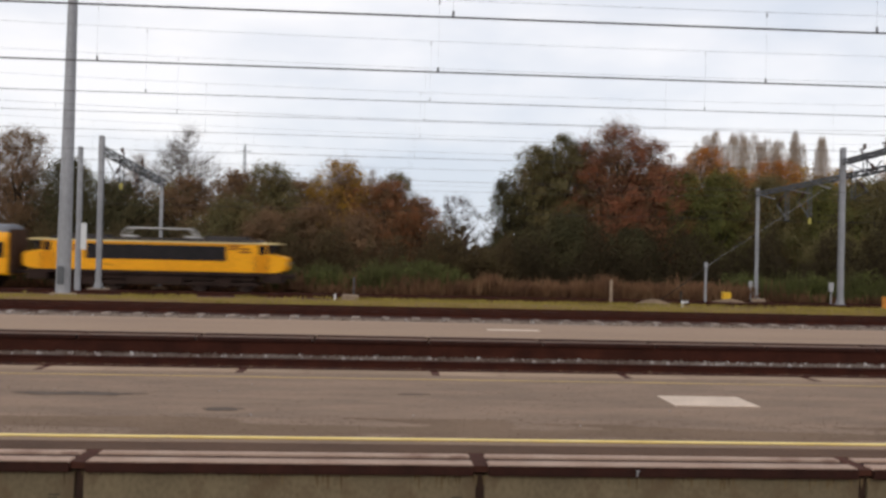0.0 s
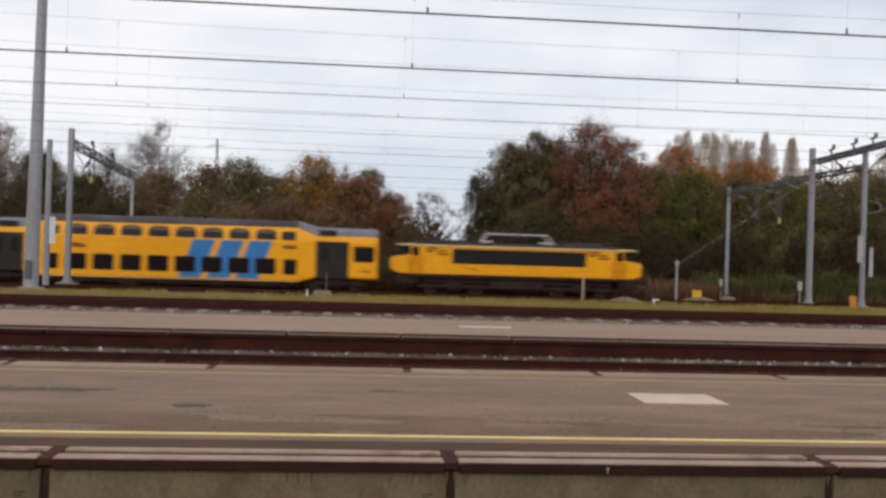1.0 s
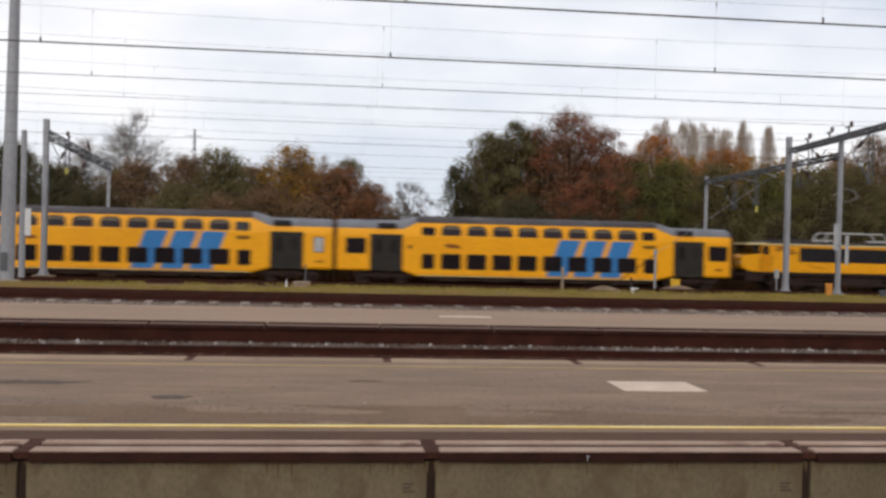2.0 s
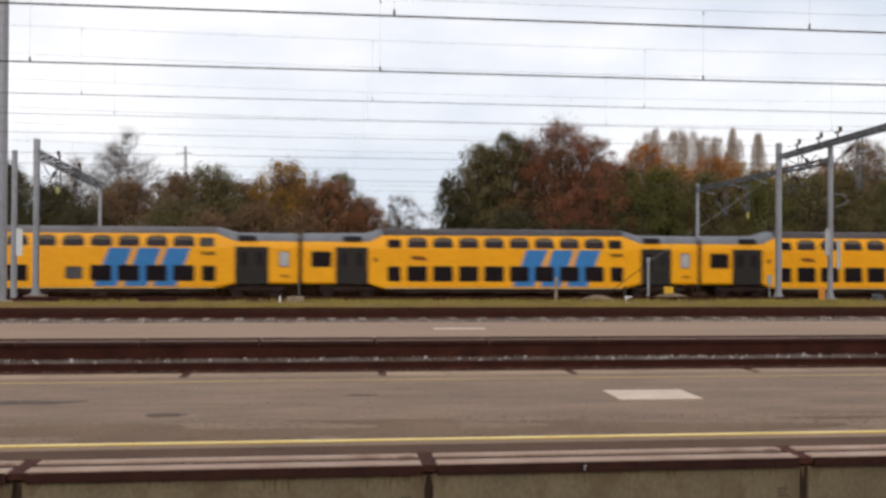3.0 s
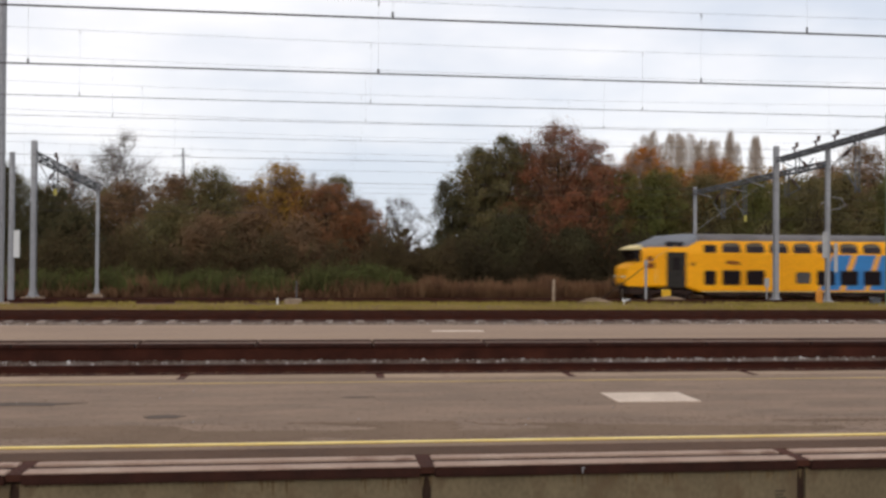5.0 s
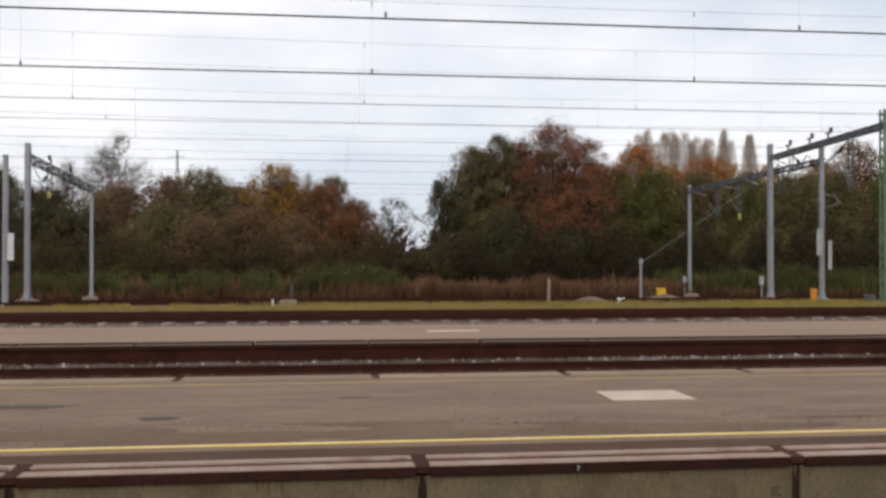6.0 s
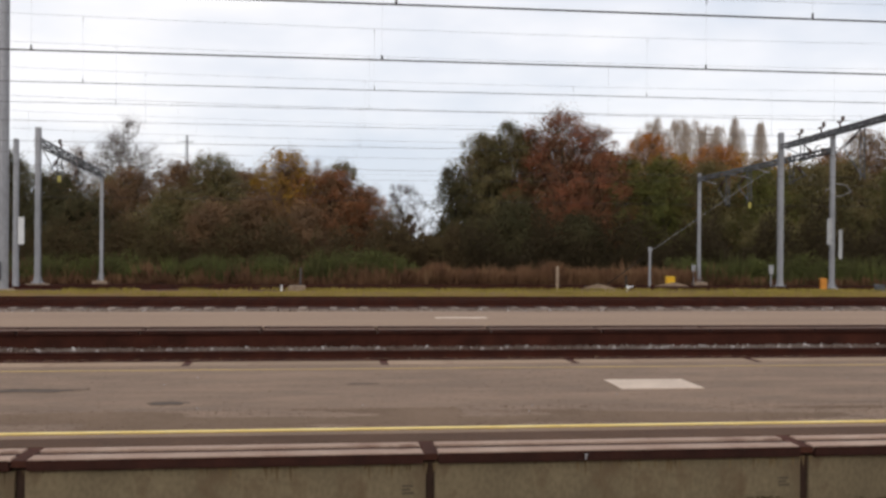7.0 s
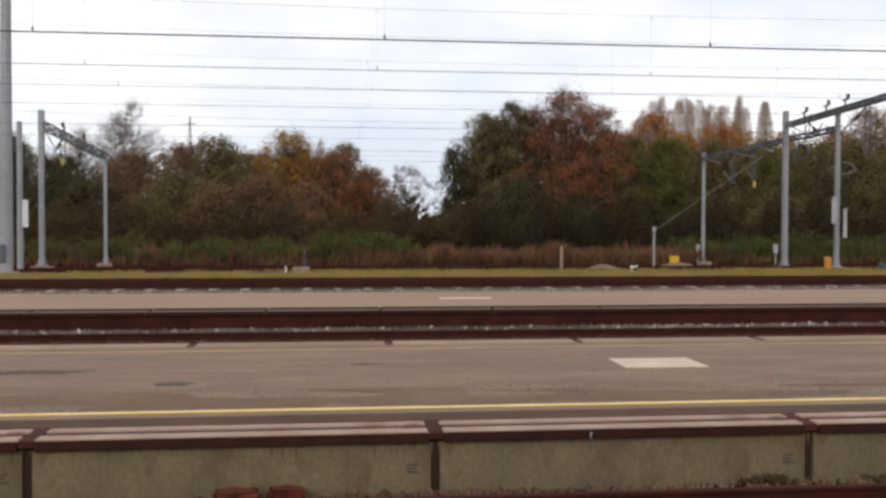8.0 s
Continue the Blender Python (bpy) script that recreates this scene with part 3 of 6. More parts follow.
def stones(name, material, n, xr, yr, z, size, label, seed):
    """Loose ballast stones: small uneven lumps."""
    rng = np.random.default_rng(seed)
    base = np.array([(1, 0, 0), (-1, 0, 0), (0, 1, 0), (0, -1, 0), (0, 0, 1), (0, 0, -1)], float)
    tri = np.array([(0, 2, 4), (2, 1, 4), (1, 3, 4), (3, 0, 4), (2, 0, 5), (1, 2, 5), (3, 1, 5), (0, 3, 5)])
    c = np.stack([rng.uniform(*xr, n), rng.uniform(*yr, n), np.full(n, z)], 1)
    s = size * rng.uniform(0.5, 1.3, (n, 1, 1)) * rng.uniform(0.6, 1.2, (n, 6, 1))
    ang = rng.uniform(0, 6.28, n)
    rot = np.zeros((n, 3, 3))
    rot[:, 0, 0] = rot[:, 1, 1] = np.cos(ang)
    rot[:, 0, 1], rot[:, 1, 0], rot[:, 2, 2] = -np.sin(ang), np.sin(ang), 1
    v = np.einsum("nij,nkj->nki", rot, base[None] * s) + c[:, None, :] + rng.uniform(0, size * 0.5, (n, 1, 1)) * np.array([0, 0, 1])
    f = tri[None] + (np.arange(n) * 6)[:, None, None]
    ob = new(name, from_arrays(name, v.reshape(-1, 3), f.reshape(-1, 3), material))
    tagged(ob, label, "ballast", kind="stuff")


stones("ballast_stones", STONE_RUST, 5000, (-8, 11), (7.62, 8.33), -0.2, 0.035, "loose rusty ballast stones at the platform wall foot", 1)
stones("ballast_stones", STONE_RUST, 4000, (-8, 11), (5.6, 7.5), -0.2, 0.035, "loose rusty ballast stones between rails", 2)
stones("ballast_stones", STONE, 6500, (-18, 30), (19.14, 19.74), -0.03, 0.04, "pale grey ballast stones along a platform wall", 3)
stones("ballast_stones", STONE_RUST, 6000, (-18, 30), (17.7, 18.95), -0.18, 0.04, "rust-brown ballast stones between rails", 4)
stones("ballast_stones", STONE, 6000, (-34, 50), (29.6, 32.5), -0.11, 0.035, "grey ballast stones beside the sleepers", 5)


STONE_WHITE = leaf_mat("pale stone", [(0.216, 0.187, 0.166), (0.360, 0.324, 0.302), (0.504, 0.475, 0.446)], 0.9)
stones("ballast_stones", STONE_WHITE, 170, (-18, 30), (19.14, 19.6), -0.01, 0.045, "scattered pale stones along a platform wall", 6)
stones("ballast_stones", STONE_WHITE, 200, (-30, 45), (30.6, 32.2), -0.1, 0.05, "scattered pale stones beside the sleepers", 7)
DIRT_FILM = leaf_mat("trodden dirt", [(0.155, 0.108, 0.075), (0.18, 0.124, 0.086), (0.203, 0.139, 0.097), (0.223, 0.153, 0.108)], 0.92)


def dirt_flakes(seed, n, xr, yr, dense):
    """Flat irregular films of trodden dirt, gathered in patches."""
    rng = np.random.default_rng(seed)
    x, y = rng.uniform(*xr, n), rng.uniform(*yr, n)
    keep = np.array([noise.noise((float(a) * 0.45, float(b) * 2.2, seed)) for a, b in zip(x, y)]) > dense
    x, y = x[keep], y[keep]
    n = len(x)
    ang = np.arange(8) * math.pi / 4
    r = rng.uniform(0.01, 0.045, (n, 1)) * rng.uniform(0.5, 1.3, (n, 8))
    z = P + rng.uniform(0.0012, 0.0038, (n, 1)) + np.zeros((1, 8))
    v = np.stack([x[:, None] + r * np.cos(ang) * 2.2, y[:, None] + r * np.sin(ang), z], 2)
    tagged(new("dirt_film", from_arrays("dirt_film", v.reshape(-1, 3), np.arange(n * 8).reshape(-1, 8), DIRT_FILM)), "patchy dark trodden dirt on the platform asphalt", "dirt", kind="stuff")


dirt_flakes(21, 9000, (-8, 1.5), (9.55, 10.5), -0.02)
dirt_flakes(22, 4500, (1.0, 9.5), (9.5, 10.3), 0.08)
stones("grit", STONE_RUST, 5000, (-8, 12), (9.5, 10.6), P + 0.001, 0.006, "fine dark grit lying on the platform asphalt", 8)
stones("grit", STONE_RUST, 2500, (-9, 13), (10.6, 14.2), P + 0.001, 0.006, "fine dark grit lying on the platform asphalt", 9)
stones("grit", STONE_WHITE, 26, (-8, 12), (9.5, 14.0), P + 0.002, 0.015, "pale flecks lying on the platform asphalt", 10)


# ---- the train ----
def loft(bm, sections, close=True):
    rings = [[bm.verts.new(p) for p in s] for s in sections]
    n = len(rings[0])
    for a, b in zip(rings, rings[1:]):
        for i in range(n - 1):
            bm.faces.new((a[i], a[i + 1], b[i + 1], b[i]))
    return rings


W = 1.4


def lean(z):
    """How far the upper-deck wall curves inward at height z."""
    f = min(1.0, max(0.0, (z - 3.05) / 0.92))
    return 0.24 * f ** 1.3


def coach_shell(sections, coach, roof_paint):
    """Body walls and roof drawn along rows of (x, sill, cantrail, roof top, half width)."""
    body, roof = [], []
    for x, zs, zc, zr, w in sections:
        near = [(x, -w + lean(3.05 + (zc - 3.05) * k), 3.05 + (zc - 3.05) * k) for k in (1, 0.75, 0.5, 0.25, 0)] + [(x, -w, zs + 0.12), (x, -w + 0.08, zs)]
        body.append(near + [(x, -y, z) for x, y, z in reversed(near)])
        arc, top_w = [], w - lean(zc)
        for i in range(13):
            a = math.pi * i / 12
            c, s = math.cos(a), math.sin(a)
            arc.append((x, -top_w * math.copysign(abs(c) ** 0.7, c), zc + (zr - zc) * s ** 0.8))
        roof.append(arc)
    bm = bmesh.new()
    r = loft(bm, body)
    bm.faces.new(r[0]), bm.faces.new(list(reversed(r[-1])))
    part("body", bm, TRAIN_YELLOW, coach, "yellow painted steel body")
    low = [k for k, row in enumerate(sections) if row[0] <= 5.1]
    high = [k for k, row in enumerate(sections) if row[0] >= 20.95]
    for name, ks, paint, label in (("end_roof", low, ROOF_PALE, "paler blue-grey end roof"), ("roof", [low[-1], high[0]], roof_paint, "weathered grey roof"), ("end_roof", high, ROOF_PALE, "paler blue-grey end roof")):
        bm = bmesh.new()
        r = loft(bm, [roof[k] for k in ks])
        bm.faces.new(r[0]), bm.faces.new(list(reversed(r[-1])))
        part(name, bm, paint, coach, label, True)


def leaning_plate(bm, outline, side, w, y0, y1):
    """A pane that follows the wall's inward curve."""
    prism(bm, outline, y0, y1)
    for v in bm.verts:
        v.co.y = side * (w - lean(v.co.z) + v.co.y)


def pane_outline(x0, z0, x1, z1, arch):
    if not arch:
        c = 0.07
        return [(x0 + c, z0), (x1 - c, z0), (x1, z0 + c), (x1, z1 - c), (x1 - c, z1), (x0 + c, z1), (x0, z1 - c), (x0, z0 + c)]
    pts = [(x0 + 0.05, z0), (x1 - 0.05, z0), (x1, z0 + 0.05)]
    cx, rx, spring = (x0 + x1) / 2, (x1 - x0) / 2, z0 + 0.4 * (z1 - z0)
    for i in range(9):
        a = math.pi * i / 8
        pts.append((cx + rx * abs(math.cos(a)) ** 0.6 * (1 if math.cos(a) >= 0 else -1), spring + (z1 - spring) * math.sin(a) ** 0.7))
    return pts + [(x0, z0 + 0.05)]


def window(coach, x0, z0, x1, z1, arch=False, glass=None, w=W):
    for side in (-1, 1):
        bm = bmesh.new()
        leaning_plate(bm, pane_outline(x0 - 0.05, z0 - 0.05, x1 + 0.05, z1 + 0.05, arch), side, w, -0.05, 0.012)
        frame_ob = part("window", bm, RUBBER, coach)
        sill = z0 + 0.6 * (z1 - z0)
        bm = bmesh.new()
        leaning_plate(bm, pane_outline(x0, z0, x1, sill if arch else z1, False), side, w, -0.02, 0.018)
        part("pane", bm, glass or GLASS_DARK, frame_ob)
        if arch:
            # Pale cap: the sky's reflection painted on the upper part of the pane.
            bm = bmesh.new()
            c = 0.16 * (x1 - x0)
            leaning_plate(bm, [(x0 + 0.03, sill + 0.02), (x1 - 0.03, sill + 0.02), (x1 - c, z1 - 0.02), (x0 + c, z1 - 0.02)], side, w, -0.02, 0.02)
            part("reflection_cap", bm, GLASS_REFLECTION, frame_ob, "curved upper pane with the sky's reflection painted pale")


def coach_door(coach, x0, z0, x1, z1, leaves=2, w=W):
    for side in (-1, 1):
        bm = bmesh.new()
        box(bm, x0 - 0.05, side * w - 0.03, z0 - 0.02, x1 + 0.05, side * w + 0.008 * 1, z1 + 0.05)
        d = part("door", bm, RUBBER, coach, "dark blue-grey sliding door")
        step = (x1 - x0) / leaves
        for k in range(leaves):
            a, b = x0 + k * step + 0.015, x0 + (k + 1) * step - 0.015
            bm = bmesh.new()
            box(bm, a, min(side * (w - 0.01), side * (w + 0.022)), z0, b, max(side * (w - 0.01), side * (w + 0.022)), z1, 0.008)
            part("door_leaf", bm, DOOR_BLUE, d)
            bm = bmesh.new()
            prism(bm, pane_outline(a + 0.27 * step, z0 + 1.12, b - 0.27 * step, z1 - 0.28, False), side * (w + 0.01), side * (w + 0.03))
            part("door_pane", bm, GLASS_DARK, d)


def bogie(vehicle, x, base, wheel_r, length):
    bm = bmesh.new()
    for y in (-1.08, 1.08):
        pts = [(x - length / 2, 0.42), (x + length / 2, 0.42), (x + length / 2, 0.62), (x + 0.6, 0.62), (x + 0.5, 0.78), (x - 0.5, 0.78), (x - 0.6, 0.62), (x - length / 2, 0.62)]
        prism(bm, pts, y - 0.07, y + 0.07)
        for s in (-1, 1):
            box(bm, x + s * base / 2 - 0.18, y - 0.12, 0.3, x + s * base / 2 + 0.18, y + 0.12, 0.6, 0.03)
        for i in range(3):
            tube(bm, (x - 0.3 + 0.3 * i, y, 0.25), (x - 0.3 + 0.3 * i, y, 0.62), 0.09)
    box(bm, x - 0.3, -1.1, 0.45, x + 0.3, 1.1, 0.7)
    b = part("bogie", bm, UNDERFRAME, vehicle, "grimy dark bogie")
    for s in (-1, 1):
        for y in (-0.75, 0.75):
            bm = bmesh.new()
            tube(bm, (x + s * base / 2, y - 0.06, wheel_r), (x + s * base / 2, y + 0.06, wheel_r), wheel_r, sides=24)
            tube(bm, (x + s * base / 2, y - 0.09, wheel_r), (x + s * base / 2, y + 0.09, wheel_r), wheel_r * 0.3, sides=12)
            part("wheel", bm, WHEEL_STEEL, b)


def stripes(coach):
    for top0, top1, bot0, bot1 in ((14.45, 15.85, 13.55, 14.95), (16.22, 17.6, 15.35, 16.75), (17.95, 19.38, 17.1, 18.5)):
        for side in (-1, 1):
            bm = bmesh.new()
            prism(bm, [(bot0, 0.66), (bot1, 0.66), (top1, 3.05), (top0, 3.05)], side * (W - 0.03), side * (W + 0.005))
            part("stripe", bm, TRAIN_BLUE, coach, "slanting blue painted stripe")


def coach_common(coach, lower):
    window(coach, 5.45, 3.18, 6.22, 3.62)
    window(coach, 5.47, 1.03, 6.2, 1.9)
    for k in range(8):
        x = 6.72 + 1.664 * k
        window(coach, x, 3.2, x + 1.2, 3.78, True, GLASS_UPPER)
        kind = lower[k]
        if kind == "w":
            window(coach, x, 1.03, x + 1.2, 1.93)
        elif kind == "g":
            window(coach, x + 0.2, 1.15, x + 1.12, 1.82, False, GLASS_PALE_DIM)
    window(coach, 19.97, 3.2, 20.77, 3.66)
    window(coach, 20.13, 1.03, 20.87, 1.9)
    stripes(coach)
    for side in (-1, 1):
        bm = bmesh.new()
        for i in range(4):
            box(bm, 20.04, side * W - 0.02, 2.62 + 0.055 * i, 20.88, side * W + 0.02, 2.655 + 0.055 * i)
        part("vent", bm, RUBBER, coach, "dark louvred vent")
        bm = bmesh.new()
        prism(bm, [(6.95, 2.4), (7.35, 2.34), (7.95, 2.34), (7.85, 2.55), (7.45, 2.62), (6.95, 2.62)], side * (W - 0.03), side * (W + 0.006))
        part("emblem", bm, LOGO_BROWN, coach, "dark emblem")
        bm = bmesh.new()
        box(bm, 4.55, side * W - 0.03, 2.25, 4.75, side * W + 0.006, 2.5)
        part("placard", bm, LOGO_BROWN, coach)
        bm = bmesh.new()
        for k in range(3):
            box(bm, 24.95 + 0.2 * k, side * W - 0.03, 1.25, 25.08 + 0.2 * k, side * W + 0.006, 1.37 + 0.06 * (k % 2))
        part("placard", bm, LOGO_BROWN, coach, "faint brown lettering bars")
        bm = bmesh.new()
        box(bm, 5.2, side * (W - 0.03) - 0.025, 0.535, 20.9, side * (W - 0.03) + 0.025, 0.575)
        part("sill_strip", bm, CREAM, coach, "pale strip along the lower body edge")
    bm = bmesh.new()
    box(bm, 5.6, -1.25, 0.3, 20.6, 1.25, 0.54, 0.03)
    for i in range(5):
        box(bm, 6.4 + 2.9 * i, -1.3, 0.22, 7.9 + 2.9 * i, 1.3, 0.5, 0.03)
    part("underframe", bm, UNDERFRAME, coach, "grimy dark underframe")
    coach_door(coach, 22.17, 0.84, 24.13, 3.1)
    for side in (-1, 1):
        bm = bmesh.new()
        box(bm, 22.3, side * 1.28 - 0.16, 3.52, 23.4, side * 1.28 + 0.12, 3.86, 0.04)
        part("air_intake", bm, GRILLE, coach, "dark roof air intake box")


GLASS_PALE_DIM = mat("grey blind window", (0.10, 0.09, 0.09), (0.07, 0.065, 0.065), 0.3, scale=1, fine=5, bump=0)
MID = [(5.1, 0.53, 3.93, 4.42, W), (20.95, 0.53, 3.97, 4.42, W), (22.05, 0.8, 3.52, 4.1, W), (22.3, 0.82, 3.51, 4.06, W), (25.9, 0.82, 3.5, 4.04, W), (26.04, 0.82, 3.45, 3.98, W - 0.06)]


def gangway(coach, x):
    bm = bmesh.new()
    for i in range(4):
        box(bm, x + 0.065 * i - 0.33, -1.2 - 0.04 * (i % 2), 0.9, x + 0.065 * i - 0.27, 1.2 + 0.04 * (i % 2), 3.7)
    part("gangway", bm, BELLOWS, coach, "dark brown gangway bellows")


def coach_mid(right_window_dark):
    c = thing("double_deck_coach", "yellow double-deck coach with blue slanting stripes, grey roof and dark doors", "railway coach", group="double-deck coaches")
    coach_shell([(0.0, 0.82, 3.45, 3.98, W - 0.06), (0.12, 0.82, 3.5, 4.06, W), (4.0, 0.82, 3.51, 4.1, W), (4.25, 0.8, 3.52, 4.14, W)] + MID, c, ROOF_DARK)
    coach_common(c, "wwwwwwww")
    window(c, 0.62, 1.94, 1.8, 2.83)
    coach_door(c, 2.17, 0.84, 4.12, 3.1)
    for side in (-1, 1):
        bm = bmesh.new()
        box(bm, 2.6, side * 1.28 - 0.16, 3.52, 3.75, side * 1.28 + 0.12, 3.86, 0.04)
        part("air_intake", bm, GRILLE, c, "dark roof air intake box")
    if right_window_dark:
        window(c, 24.55, 1.94, 25.75, 2.83)
    else:
        window(c, 24.88, 1.93, 25.42, 2.83, False, GLASS_PALE)
    for x in (2.9, 23.4):
        bogie(c, x, 2.5, 0.46, 3.6)
    gangway(c, 26.38)
    return c


def coach_cab():
    c = thing("control_coach", "yellow double-deck control coach with sloping driver's nose and blue stripes", "railway coach", group="double-deck coaches")
    coach_shell([(1.12, 0.84, 3.42, 3.62, W - 0.06), (1.6, 0.84, 3.48, 3.78, W), (2.6, 0.84, 3.5, 4.25, W), (4.1, 0.82, 3.51, 4.38, W), (4.3, 0.8, 3.54, 4.40, W)] + MID, c, ROOF_GREY)
    coach_common(c, "ww-gwwww")
    coach_door(c, 2.87, 0.84, 4.1, 3.1, 1)
    window(c, 24.88, 1.93, 25.42, 2.83, False, GLASS_PALE)
    for side in (-1, 1):
        bm = bmesh.new()
        box(bm, 2.75, side * 1.2 - 0.16, 3.55, 4.0, side * 1.2 + 0.14, 3.86, 0.05)
        part("air_intake", bm, GRILLE, c, "dark roof air intake box")
    # driver's nose: bulging lower front under a raked windscreen with a projecting brow
    bm = bmesh.new()
    prof = [(0.06, 0.9), (0.0, 1.2), (0.0, 2.05), (0.1, 2.2), (0.7, 2.42), (1.14, 2.52), (1.14, 0.86)]
    rows = []
    for y in (-1.34, -1.15, -0.7, 0.0, 0.7, 1.15, 1.34):
        k = (abs(y) / 1.34) ** 3
        rows.append([(x + (1.14 - x) * 0.16 * k, y, z) for x, z in prof])
    r = loft(bm, rows)
    bm.faces.new(r[0]), bm.faces.new(list(reversed(r[-1])))
    part("nose", bm, TRAIN_YELLOW, c, "bulging yellow driver's nose")
    bm = bmesh.new()
    prism(bm, [(1.13, 2.5), (0.92, 2.5), (0.62, 3.3), (1.13, 3.4)], -1.28, 1.28)
    part("windscreen", bm, GLASS_DARK, c, "dark raked windscreen")
    for y in (-1.3, -0.02, 1.26):
        bm = bmesh.new()
        prism(bm, [(0.98, 2.48), (0.9, 2.48), (0.6, 3.32), (0.68, 3.34)], y, y + 0.05)
        part("windscreen_pillar", bm, RUBBER, c)
    bm = bmesh.new()
    prism(bm, [(0.46, 3.31), (0.5, 3.42), (1.13, 3.64), (1.13, 3.32)], -1.3, 1.3)
    part("brow", bm, CREAM, c, "pale projecting brow over the windscreen")
    for y in (-0.85, 0.85):
        bm = bmesh.new()
        tube(bm, (0.08, y, 1.5), (-0.03, y, 1.5), 0.13, sides=16)
        part("headlight", bm, LAMP_GLASS, c, "round headlight")
    for side in (-1, 1):
        bm = bmesh.new()
        box(bm, 1.5, side * W - 0.02, 2.55, 1.9, side * W + 0.012, 2.88)
        box(bm, 1.42, side * W - 0.02, 2.08, 1.98, side * W + 0.012, 2.45)
        part("cab_vent", bm, LOGO_BROWN, c, "dark vents beside the cab")
        bm = bmesh.new()
        tube(bm, (1.35, side * (W + 0.04), 1.1), (1.35, side * (W + 0.04), 2.0), 0.02)
        tube(bm, (2.1, side * (W + 0.04), 1.1), (2.1, side * (W + 0.04), 2.0), 0.02)
        part("handrail", bm, CREAM, c)
    bm = bmesh.new()
    box(bm, 0.3, -1.2, 0.35, 1.3, 1.2, 0.86, 0.05)
    for y in (-0.85, 0.85):
        tube(bm, (-0.15, y, 0.95), (0.4, y, 0.95), 0.09)
        tube(bm, (-0.2, y, 0.95), (-0.15, y, 0.95), 0.22, sides=16)
    part("buffer_beam", bm, UNDERFRAME, c, "dark buffer beam with two buffers")
    for x in (2.9, 23.4):
        bogie(c, x, 2.5, 0.46, 3.6)
    gangway(c, 26.38)
    return c


